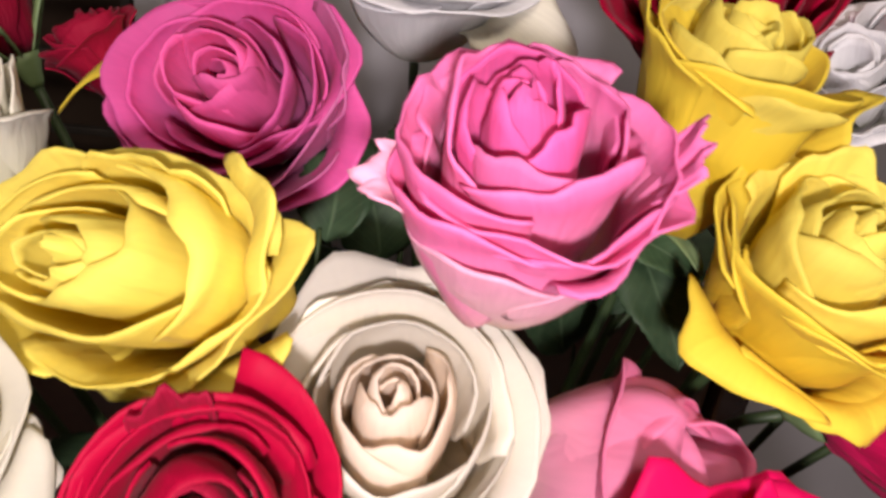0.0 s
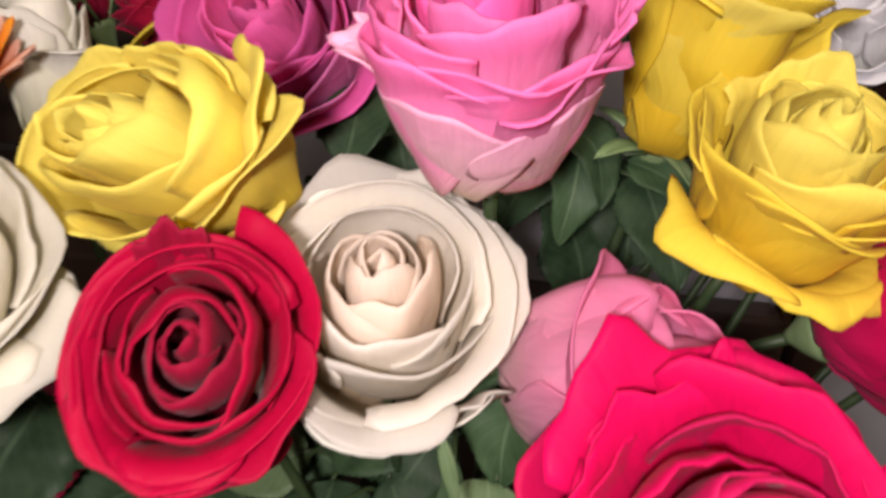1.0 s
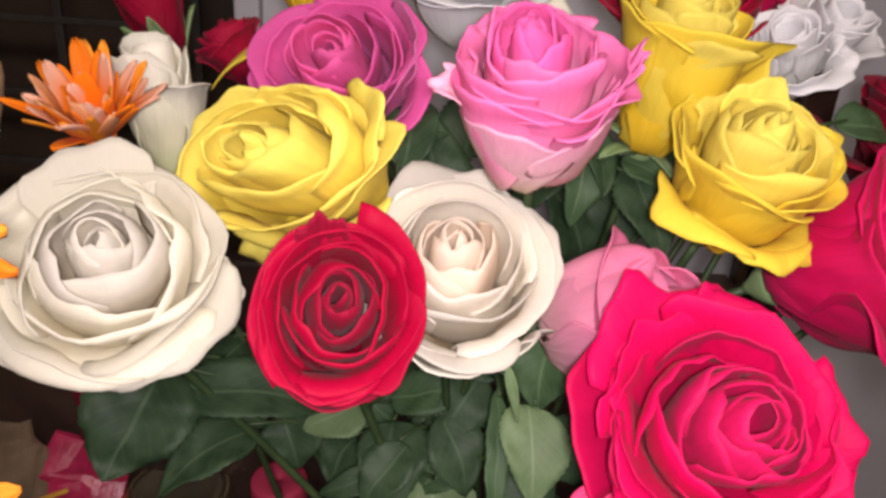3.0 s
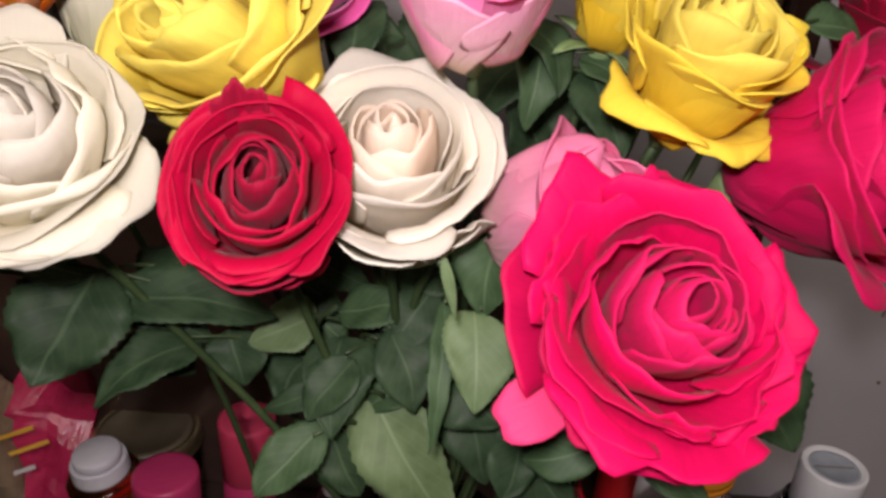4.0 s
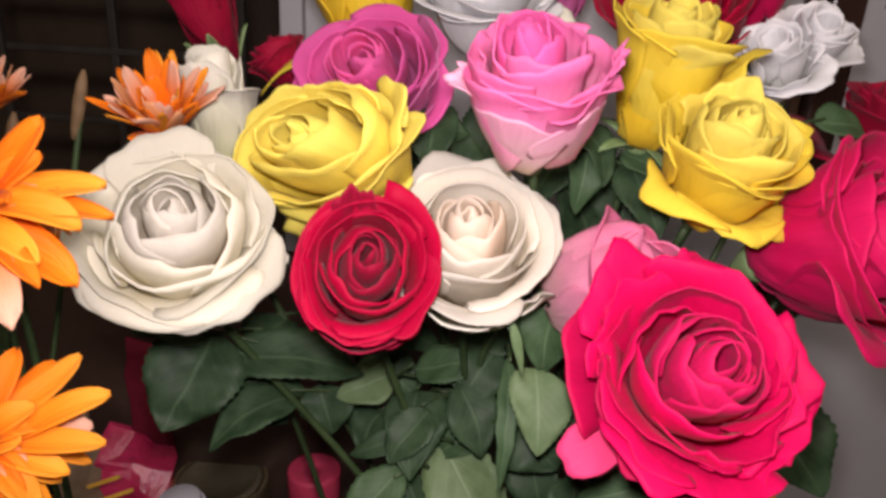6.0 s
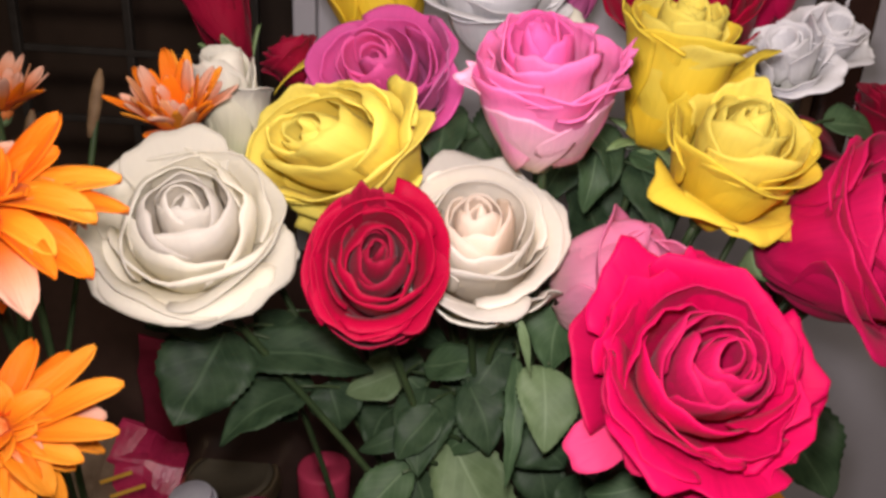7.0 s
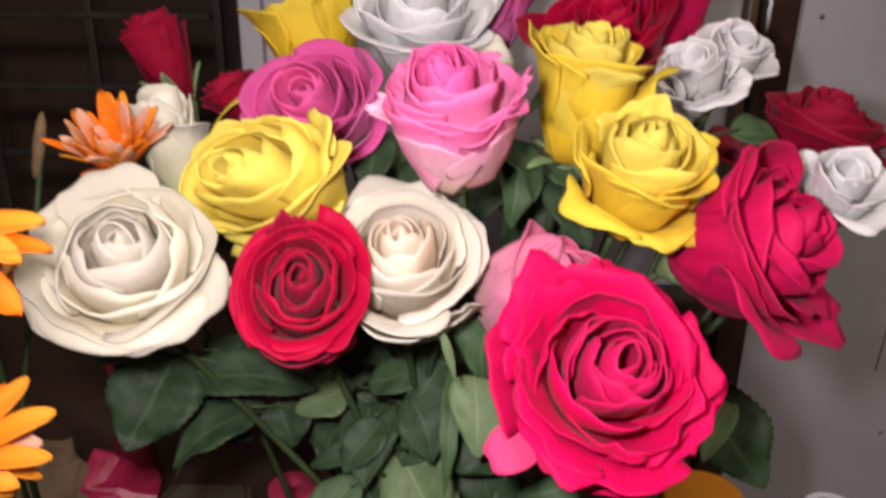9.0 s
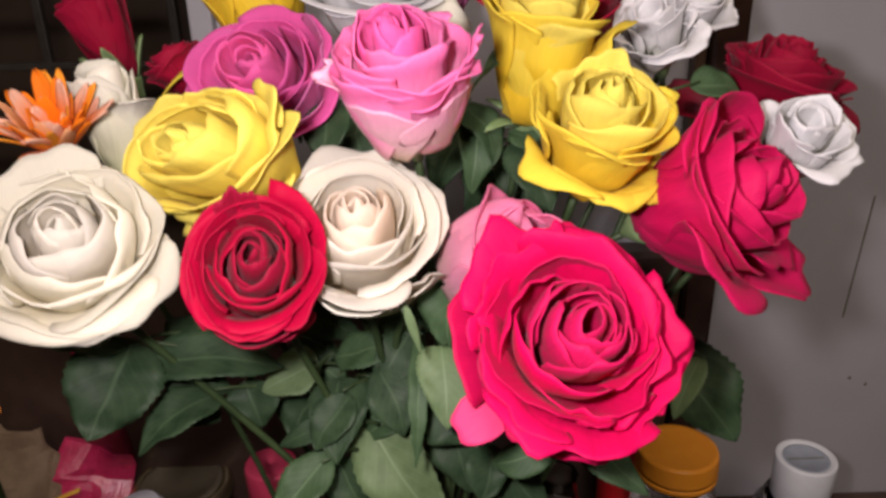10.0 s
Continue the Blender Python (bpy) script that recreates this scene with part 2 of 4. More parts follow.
def clear_material(name, tint, rough=0.05):
    m, nt, b = shader(name, rough, 0.5)
    b.inputs["Base Color"].default_value = (*tint, 1)
    b.inputs["Transmission Weight"].default_value = 1.0
    b.inputs["IOR"].default_value = 1.45
    return m


AMBER = clear_material("amber_plastic", (0.85, 0.35, 0.04), 0.15)
GLASS = clear_material("clear_glass", (0.9, 0.95, 0.94), 0.03)
CLEAR_PLASTIC = clear_material("clear_plastic", (0.86, 0.86, 0.92), 0.12)


# ---------------------------------------------------------------- mesh helpers
def mesh_from(name, verts, faces, uvs=None, smooth=True):
    me = bpy.data.meshes.new(name)
    me.from_pydata([tuple(v) for v in verts], [], faces)
    if uvs is not None:
        layer = me.uv_layers.new(name="UVMap")
        index = np.empty(len(me.loops), dtype=np.int32)
        me.loops.foreach_get("vertex_index", index)
        layer.data.foreach_set("uv", np.asarray(uvs, dtype=np.float32)[index].ravel())
    me.polygons.foreach_set("use_smooth", [smooth] * len(me.polygons))
    me.update()
    return me


def part(name, me, material, parent=None, label=""):
    ob = new(name, me)
    ob.data.materials.append(material)
    if parent is not None:
        ob.parent = parent
    return tagged(ob, label)


def sheet(P, UV, thick):
    """A thin closed sheet from a grid of points, with its two faces and a rim."""
    nv, nu = P.shape[:2]
    du = np.gradient(P, axis=1)
    dv = np.gradient(P, axis=0)
    n = np.cross(du, dv)
    n /= np.maximum(np.linalg.norm(n, axis=-1, keepdims=True), 1e-9)
    top, low = P + n * thick / 2, P - n * thick / 2
    verts = np.concatenate([top.reshape(-1, 3), low.reshape(-1, 3)])
    uvs = np.concatenate([UV.reshape(-1, 2)] * 2)
    k, faces = nu * nv, []
    for j in range(nv - 1):
        for i in range(nu - 1):
            a = j * nu + i
            faces.append((a, a + 1, a + nu + 1, a + nu))
            faces.append((k + a, k + a + nu, k + a + nu + 1, k + a + 1))
    ring = list(range(nu)) + [j * nu + nu - 1 for j in range(1, nv)] + [(nv - 1) * nu + i for i in range(nu - 2, -1, -1)] + [j * nu for j in range(nv - 2, 0, -1)]
    for a, b in zip(ring, ring[1:] + ring[:1]):
        faces.append((a, k + a, k + b, b))
    return verts, faces, uvs


def smoothstep(x):
    x = np.clip(x, 0, 1)
    return x * x * (3 - 2 * x)


def ripple(P, scale, amount, seed):
    """Slow uneven displacement from a few crossed sines, in metres."""
    rng = np.random.RandomState(seed)
    out = np.zeros_like(P)
    for _ in range(4):
        k = rng.normal(size=3) * scale
        out += rng.normal(size=3) * np.sin(P @ k + rng.uniform(0, 6.3))[..., None]
    return P + amount * 0.5 * out


def petal_mesh(R, H, phi, A, r0=0.004, lean=0.6, close=0.0, flare=0.0, curl=0.0, edge=0.0, cusp=0.0, tuck=0.06, ruffle=0.0, roll=0.0, peak=0.0, round_=0.28, seed=0, nu=13, nv=13, thick=0.0006):
    """One petal round the local z axis. R, H: cup radius and rim height; A: half of the angle it wraps; lean < 1: a full cup, > 1: a funnel;
    close: leans in over the heart; flare, curl: the rim turns out and down; edge: the flanks roll back; cusp: a point in the middle of the rim; roll: the rim rolls back in a soft hem; peak: the hem leaves a corner that points outward."""
    rng = np.random.RandomState(seed)
    u, v = np.meshgrid(np.linspace(-1, 1, nu), np.linspace(0, 1, nv) ** 0.85)
    top = 1 - round_ * np.abs(u) ** 2.8 + cusp * np.exp(-((u - 0.1 * rng.normal()) / 0.22) ** 2)
    top += 0.025 * np.sin(u * 5 + rng.uniform(0, 6)) + 0.012 * np.sin(u * 13 + rng.uniform(0, 6))
    s = v * top
    ang = radians(phi) + A * u * (0.3 + 0.7 * smoothstep(s / 0.6))
    rad = r0 + (R - r0) * np.maximum(s, 0) ** lean - close * R * np.maximum(s, 0) ** 6
    rad = rad * (1 + tuck * u)
    q = np.clip((s - 0.5) / 0.5, 0, 1.2)
    z = H * s ** 0.92
    rad = rad + flare * R * q ** 1.7
    z = z - curl * H * q ** 3
    tipped = np.exp(-((u - 0.15 * rng.normal()) / 0.26) ** 2)
    rim = np.clip((s - 0.78) / 0.22, 0, 1.15)
    turn = roll * R * (0.55 + 0.75 * np.abs(u) ** 1.5) * (1 - 0.75 * peak * tipped)
    rad = rad + turn * np.sin(rim * 1.9)
    z = z - turn * 1.2 * (1 - np.cos(rim * 1.9))
    rad = rad + 0.2 * peak * R * tipped * np.clip(s, 0, 1.1) ** 5
    e = np.clip((np.abs(u) - 0.4) / 0.6, 0, 1)
    rad = rad + edge * R * e ** 2 * s
    z = z - 0.55 * edge * H * e ** 2 * s
    wav = ruffle * R * (np.sin(u * 9 + rng.uniform(0, 6)) + 0.6 * np.sin(u * 17 + rng.uniform(0, 6))) * np.clip(s, 0, 1) ** 4
    rad, z = rad + wav, z + 0.6 * wav
    P = np.stack([rad * np.cos(ang), rad * np.sin(ang), z], -1)
    crease = rng.uniform(-0.5, 0.5)
    fold = 0.05 * R * np.clip(s, 0, 1) ** 2 * (np.exp(-((u - crease) / 0.16) ** 2) - 0.6 * np.exp(-((u + 0.7 * crease) / 0.3) ** 2))
    P = P + np.stack([np.cos(ang), np.sin(ang), 0 * ang], -1) * fold[..., None]
    P = ripple(P, 1.6 / R, 0.06 * R, seed + 7)
    P = ripple(P, 5.0 / R, 0.018 * R, seed + 19)
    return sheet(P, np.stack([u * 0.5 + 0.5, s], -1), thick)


def frame_of(centre, axis, spin=0.0):
    """A pose whose z runs along axis and whose x stays as near to the room's x as it can."""
    a = Vector(axis).normalized()
    x = Vector((1, 0, 0))
    x = (x - a * x.dot(a)).normalized()
    y = a.cross(x)
    m = Matrix((x, y, a)).transposed().to_4x4()
    m.translation = Vector(centre)
    return m @ Matrix.Rotation(radians(spin), 4, "Z")


def tube(points, radii, sides=9):
    """A round tube along a line of points, closed at both ends."""
    pts = [Vector(p) for p in points]
    verts, faces = [], []
    ref = Vector((0.3, 0.9, 0.2))
    for k, p in enumerate(pts):
        way = (pts[min(k + 1, len(pts) - 1)] - pts[max(k - 1, 0)]).normalized()
        x = (ref - way * ref.dot(way)).normalized()
        y = way.cross(x)
        for i in range(sides):
            a = 2 * math.pi * i / sides
            verts.append(p + radii[k] * (math.cos(a) * x + math.sin(a) * y))
    for k in range(len(pts) - 1):
        for i in range(sides):
            j = (i + 1) % sides
            faces.append((k * sides + i, k * sides + j, (k + 1) * sides + j, (k + 1) * sides + i))
    faces.append(tuple(range(sides - 1, -1, -1)))
    faces.append(tuple((len(pts) - 1) * sides + i for i in range(sides)))
    return verts, faces


def lathe(profile, sides=40, cap=True):
    """A turned body from (radius, height) pairs."""
    verts, faces = [], []
    for r, z in profile:
        for i in range(sides):
            a = 2 * math.pi * i / sides
            verts.append((r * math.cos(a), r * math.sin(a), z))
    for k in range(len(profile) - 1):
        for i in range(sides):
            j = (i + 1) % sides
            faces.append((k * sides + i, k * sides + j, (k + 1) * sides + j, (k + 1) * sides + i))
    if cap:
        faces.append(tuple(range(sides - 1, -1, -1)))
        faces.append(tuple((len(profile) - 1) * sides + i for i in range(sides)))
    return verts, faces


def box_mesh(name, lo, hi, bevel=0.0):
    bm = bmesh.new()
    bmesh.ops.create_cube(bm, size=1.0)
    for v in bm.verts:
        v.co = Vector([lo[i] + (v.co[i] + 0.5) * (hi[i] - lo[i]) for i in range(3)])
    if bevel:
        bmesh.ops.bevel(bm, geom=bm.edges[:], offset=bevel, segments=2, affect="EDGES", profile=0.5)
    me = bpy.data.meshes.new(name)
    bm.to_mesh(me)
    bm.free()
    return me


def moved(me, m):
    me.transform(m)
    return me


# ---------------------------------------------------------------- setting
tagged(part("table_top", box_mesh("table_top", (-0.75, 0.0, -0.035), (0.7, 0.4335, 0.0), 0.004), TABLE), "dark brown table top crowded with small bottles", "table", kind="structure")
tagged(part("floor", box_mesh("floor", (-3, -3, -0.8), (3, 3, -0.75)), FLOORING), "dark floor of the room", "floor", kind="structure")
tagged(part("ceiling", box_mesh("ceiling", (-3, -3, 1.75), (3, 3, 1.8)), CEIL), "dim painted ceiling", "ceiling", kind="structure")
tagged(part("wall_north", box_mesh("wall_north", (-0.15, 0.435, -0.75), (3, 0.535, 1.75)), WALL), "grey-white painted wall behind the flowers", "wall", kind="structure")
tagged(part("wall_north_far", box_mesh("wall_north_far", (-3, 1.3, -0.75), (-0.15, 1.4, 1.75)), SHADE_WALL), "dark brown wall in the gloom beyond", "wall", kind="structure")
tagged(part("wall_return", box_mesh("wall_return", (-0.15, 0.537, -0.75), (-0.05, 1.4, 1.75)), SHADE_WALL), "dark brown return of the wall", "wall", kind="structure")
tagged(part("wall_south", box_mesh("wall_south", (-3, -3, -0.75), (3, -2.9, 1.75)), SHADE_WALL), "dark wall behind the camera", "wall", kind="structure")
tagged(part("wall_west", box_mesh("wall_west", (-3, -2.9, -0.75), (-2.9, 1.3, 1.75)), SHADE_WALL), "dark side wall of the room", "wall", kind="structure")
tagged(part("wall_east", box_mesh("wall_east", (2.9, -2.9, -0.75), (3, 0.435, 1.75)), SHADE_WALL), "dark side wall of the room", "wall", kind="structure")
north = bpy.data.objects["wall_north"]
part("panel_groove", box_mesh("panel_groove", (0.254, 0.4335, 0.516), (1.2, 0.4348, 0.518), 0.0003), LID_DARK, north, "thin dark groove in the wall")
for x, z, r in ((0.280, 0.483, 0.0022), (0.397, 0.128, 0.0018), (0.413, 0.121, 0.0016)):
    part("wall_mark", moved(mesh_from("wall_mark", *lathe([(r, 0.0), (r * 0.9, 0.0006), (r * 0.3, 0.0008)], 10)), pose(x, 0.4352, z, 90, 0, 0)), LID_DARK, north, "small dark speck on the paint")
part("scratch", moved(box_mesh("scratch", (-0.0006, -0.0003, -0.056), (0.0006, 0.0003, 0.056)), pose(0.382, 0.4347, 0.247, 0, 3, 0)), LID_DARK, north, "long thin scratch in the paint")
post = part("door_post", box_mesh("door_post", (0.228, 0.405, 0.0), (0.252, 0.433, 1.745), 0.003), POST)
tagged(post, "dark varnished wooden post against the grey wall", "post", kind="structure")
part("door_post_bead", box_mesh("door_post_bead", (0.2195, 0.418, 0.0), (0.2275, 0.433, 1.745), 0.002), BEAD, post)
# Added board: keeps the gaps below the blooms dark instead of pale wall.
tagged(part("gap_darkening_board", box_mesh("gap_darkening_board", (-0.6, 0.404, 0.001), (0.218, 0.4325, 0.27), 0.004), TABLE), "low dark board added behind the stems to darken the gaps", "board", kind="structure")
tagged(part("trim", box_mesh("trim", (-0.149, 0.422, 0.272), (-0.132, 0.4345, 1.745), 0.002), WALL), "pale vertical trim at the end of the wall", "trim", kind="structure")


# ---------------------------------------------------------------- roses
FOOT = Vector((0.02, 0.2, 0.03))  # where the stems meet in the vase


def world_part(name, verts, faces, uvs, material, parent, label=""):
    """A part whose points are given in the room's metres."""
    back = parent.matrix_world.inverted()
    me = mesh_from(name, verts, faces, uvs)
    me.transform(back)
    return part(name, me, material, parent, label)


def stem_line(base, axis, foot, steps=14):
    """A bent line from under the bloom to the foot."""
    a, b = Vector(base), Vector(foot)
    k = (a - b).length
    c1, c2 = a - Vector(axis).normalized() * min(0.35 * k, 0.07), b + Vector((0, 0, 0.4 * k))
    out = []
    for i in range(steps + 1):
        t = i / steps
        out.append(a * (1 - t) ** 3 + c1 * (3 * t * (1 - t) ** 2) + c2 * (3 * t * t * (1 - t)) + b * t ** 3)
    return out


def sepal_mesh(L, W, phi, R, droop, seed):
    v, u = np.meshgrid(np.linspace(0, 1, 9), np.linspace(-1, 1, 5), indexing="ij")
    w = W * (1 - v) ** 0.8 * (0.5 + v) * u
    rad = 0.35 * R + L * v * (0.55 + 0.45 * droop) + 0.1 * L * u * u
    z = L * (0.75 * v * (1 - droop) - droop * 0.9 * v * v)
    a = radians(phi)
    P = np.stack([rad * math.cos(a) - w * math.sin(a), rad * math.sin(a) + w * math.cos(a), z], -1)
    P = ripple(P, 90, 0.0008, seed)
    return sheet(P, np.stack([u * 0.5 + 0.5, v], -1), 0.0006)


def rose(name, label, centre, axis, R, H, colour, n=26, heart=0.1, spin=0.0, drop=0.3, open_=1.0, flare=0.25, curl=0.12, close=0.35, edge=0.0, cusp=0.0, roll=0.04, ruffle=0.0, wrap=(115, 62), lean=(0.45, 0.62),
         outer=(), outer_colour=None, guard=0, guard_colour=None, foot=None, sepals=0, sepal_droop=0.5, seed=1, group="roses of the bouquet", category="rose", height=0.7, power=1.15, hug=0.78, loose=5.0, rim=0.15, heart_colour=None, squash=(1.0, 1.0), sink=0.02, shift=(0.0, 0.0), peak=0.35, swell=0.94):
    """A rose: petals in a spiral from the closed heart outward, the calyx with its sepals, and the stem. outer: extra petals as
    dicts for petal_mesh with R and H as shares of the bloom's."""
    m = frame_of(centre, axis, spin) @ Matrix.Translation((0, 0, -height * H))
    thing = new(name)
    thing.matrix_world = m
    bpy.context.view_layer.update()
    tagged(thing, label, category, group)
    rng = random.Random(seed)
    for i in range(n):
        t = i / (n - 1)
        # the rims lie on a shallow dome; each petal's belly swells out to the rim of the next but one
        share = (heart + (1 - heart) * t ** power) * rng.uniform(0.97, 1.03)
        belly = max(share, swell * (heart + (1 - heart) * min(1.0, t + 2.2 / (n - 1)) ** power))
        hold = 1 - (1 - hug) * max(0.0, (t - 0.5) / 0.5)
        Rp = R * belly * hold
        Hp = H * (1.0 - drop * t ** 2.2 - sink * (1 - t)) * rng.uniform(0.96, 1.04)
        A = radians(wrap[0] + (wrap[1] - wrap[0]) * min(1.0, t * 1.5)) * rng.uniform(0.9, 1.1)
        if i < 2:
            A = radians(168)
        out = max(0.0, (t - 0.3) / 0.7)
        geo = petal_mesh(Rp * open_ ** out, Hp, i * 137.5 + rng.uniform(-14, 14), A,
                         r0=min(0.004, 0.3 * Rp), lean=lean[0] + (lean[1] - lean[0]) * t, close=(1 - share / belly) * close,
                         flare=(1 / hold - 1) + flare * out * rng.uniform(0.7, 1.25), curl=curl * out * rng.uniform(0.6, 1.3), edge=edge * out * rng.uniform(0.5, 1.3),
                         cusp=cusp * out * rng.uniform(0.4, 1.3), tuck=0.10 * (1 - 0.5 * t), ruffle=ruffle * (0.3 + t) * rng.uniform(0.5, 1.4), roll=roll * (0.25 + 0.75 * out) * rng.uniform(0.5, 1.4), peak=peak * out * rng.uniform(0.2, 1.6),
                         round_=rim + 0.1 * (1 - t), seed=seed * 100 + i, nu=21 if t > 0.3 else 13, nv=18 if t > 0.3 else 11)
        tip = Matrix.Rotation(radians(rng.uniform(-loose, loose)) * (0.15 + 0.85 * t), 3, "X") @ Matrix.Rotation(radians(rng.uniform(-loose, loose)) * (0.15 + 0.85 * t), 3, "Y")
        slide = np.array((*shift, 0.0)) * R * (1 - t) ** 0.8
        geo = (geo[0] @ np.array(tip).T * (*squash, 1.0) + slide * (geo[0][:, 2:3] / H), geo[1], geo[2])
        late = guard_colour if guard and i >= n - guard else (outer_colour if outer_colour and t > 0.8 else colour)
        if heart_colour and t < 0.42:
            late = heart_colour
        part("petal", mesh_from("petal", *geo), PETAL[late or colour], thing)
    for k, o in enumerate(outer):
        o = dict(o)
        tint = o.pop("colour", outer_colour or colour)
        o.setdefault("round_", 0.2)
        geo = petal_mesh(R * o.pop("R", 1.0), H * o.pop("H", 0.8), o.pop("phi"), radians(o.pop("A", 50)), seed=seed * 100 + 60 + k, nu=21, nv=20, **o)
        geo = (geo[0] * (*squash, 1.0), geo[1], geo[2])
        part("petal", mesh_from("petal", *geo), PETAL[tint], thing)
    rc = 0.16 * R + 0.0025
    part("calyx", mesh_from("calyx", *lathe([(0.0022, -0.011), (0.0032, -0.009), (rc * 0.7, -0.006), (rc, -0.002), (rc * 1.05, 0.0005), (rc * 0.5, 0.001)], 14)), SEPAL, thing, "green calyx")
    for k in range(sepals):
        part("sepal", mesh_from("sepal", *sepal_mesh(0.022 + 0.006 * rng.random(), 0.0055, k * 72 + rng.uniform(-12, 12), rc, sepal_droop * rng.uniform(0.5, 1.2), seed + k)), SEPAL, thing, "narrow green sepal")
    line = stem_line(m @ Vector((0, 0, -0.006)), m.to_3x3() @ Vector((0, 0, 1)), foot or FOOT + Vector((rng.uniform(-0.016, 0.016), rng.uniform(-0.016, 0.016), 0)))
    v, f = tube(line, [0.0018] * len(line))
    world_part("stem", v, f, None, STEM, thing, "thin green stem")
    return thing


O = dict
white_left = rose("rose", "large creamy white open rose with broad outer petals", (-0.1103, 0.1100, 0.4080), (0.2, -0.65, 0.73), 0.0308, 0.037, "white", n=14, heart=0.035, drop=0.12, flare=0.0, curl=0.06, close=1.0, wrap=(125, 88), seed=3, roll=0.12, hug=0.84, power=1.05, loose=6, edge=0.1, lean=(0.3, 0.42), heart_colour="cream", ruffle=0.008, shift=(-0.06, 0.1), peak=0.5, sink=-0.14, swell=1.15,
    outer=[O(phi=262, A=76, R=0.98, H=0.74, lean=0.42, flare=0.2, curl=0.18, roll=0.08), O(phi=318, A=56, R=0.98, H=0.78, lean=0.42, flare=0.22, curl=0.15, roll=0.1, peak=0.4), O(phi=205, A=58, R=0.98, H=0.7, lean=0.42, flare=0.22, curl=0.15), O(phi=108, A=40, R=0.82, H=0.98, flare=0.5, curl=0.05), O(phi=150, A=46, R=0.92, H=0.8, lean=0.42, flare=0.25, curl=0.1), O(phi=352, A=32, R=0.88, H=0.68, flare=0.36, curl=0.2, peak=0.9)])

# Innermost, lower outer and top crown petals take the darker red.
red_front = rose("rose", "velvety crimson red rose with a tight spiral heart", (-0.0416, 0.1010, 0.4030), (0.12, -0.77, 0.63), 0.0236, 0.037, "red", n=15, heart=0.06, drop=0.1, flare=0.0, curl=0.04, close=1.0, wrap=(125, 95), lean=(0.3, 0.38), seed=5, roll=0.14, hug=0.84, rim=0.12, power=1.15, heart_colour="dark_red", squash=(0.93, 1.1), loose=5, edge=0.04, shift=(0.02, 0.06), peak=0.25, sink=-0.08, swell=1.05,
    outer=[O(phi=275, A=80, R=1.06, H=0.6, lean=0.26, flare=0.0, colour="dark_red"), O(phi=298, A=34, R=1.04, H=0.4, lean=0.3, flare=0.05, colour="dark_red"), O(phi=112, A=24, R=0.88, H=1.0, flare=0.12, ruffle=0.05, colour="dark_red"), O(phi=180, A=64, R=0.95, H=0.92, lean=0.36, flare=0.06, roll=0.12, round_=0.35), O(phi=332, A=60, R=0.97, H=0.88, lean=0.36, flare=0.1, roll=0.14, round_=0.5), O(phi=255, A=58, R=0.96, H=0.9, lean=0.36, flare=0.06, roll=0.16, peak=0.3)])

white_centre = rose("rose", "ivory white rose with a cream heart and greenish outer petals", (-0.0058, 0.1330, 0.4020), (0.02, -0.5, 0.866), 0.0308, 0.045, "cream", n=15, heart=0.03, drop=0.06, flare=0.0, curl=0.03, close=1.0, wrap=(125, 90), lean=(0.3, 0.36), seed=9, roll=0.13, hug=0.84, power=1.0, heart_colour="peach", loose=5, edge=0.08, squash=(1.0, 1.08), shift=(-0.05, 0.1), peak=0.7, sink=-0.08, swell=1.0,
    outer=[O(phi=312, A=22, R=0.99, H=0.8, lean=0.3, flare=0.02, curl=0.1, edge=0.2), O(phi=108, A=54, R=0.98, H=0.9, lean=0.34, flare=0.1, colour="green_white"), O(phi=262, A=72, R=1.0, H=0.62, lean=0.3, flare=0.06, edge=0.05, peak=0.5, colour="green_white"), O(phi=70, A=50, R=0.96, H=0.92, lean=0.34, flare=0.08, roll=0.14, peak=0.8), O(phi=20, A=50, R=0.95, H=0.9, lean=0.34, flare=0.12, roll=0.14, peak=0.9), O(phi=256, A=54, R=0.96, H=0.88, lean=0.32, flare=0.04, roll=0.2, peak=0.5), O(phi=200, A=36, R=0.9, H=0.56, lean=0.34, flare=0.0, colour="green_white")])

# Shade painted in: crimson petals on the left; the heart is deeper fuchsia.
hot_front = rose("rose", "big fully open hot pink rose with layered ruffled petals", (0.0680, 0.0794, 0.3815), (-0.07, -0.735, 0.675), 0.0385, 0.037, "hot", n=29, heart=0.09, drop=0.28, flare=0.06, curl=0.1, close=1.0, wrap=(96, 52), seed=13, roll=0.08, ruffle=0.032, loose=13, hug=0.82, power=0.92, squash=(0.97, 1.03), edge=0.08, heart_colour="fuchsia", sink=-0.12, shift=(0.2, 0.08), peak=0.8, lean=(0.34, 0.5), swell=1.12,
    outer=[O(phi=212, A=19, R=0.85, H=0.33, flare=0.5, curl=0.2, round_=0.4, colour="rosy"), O(phi=92, A=12, R=0.72, H=0.62, flare=0.38, cusp=0.1), O(phi=160, A=50, R=0.85, H=0.5, flare=0.3, edge=0.12, colour="crimson"), O(phi=185, A=40, R=0.72, H=0.72, flare=0.2, edge=0.2, colour="crimson"), O(phi=240, A=40, R=0.8, H=0.62, flare=0.2, edge=0.2, colour="crimson"), O(phi=285, A=55, R=0.85, H=0.42, flare=0.18, curl=0.15, cusp=0.06), O(phi=20, A=50, R=0.85, H=0.5, flare=0.25, roll=0.08), O(phi=340, A=50, R=0.85, H=0.45, flare=0.28, roll=0.08), O(phi=65, A=42, R=0.85, H=0.55, flare=0.26, roll=0.08)])

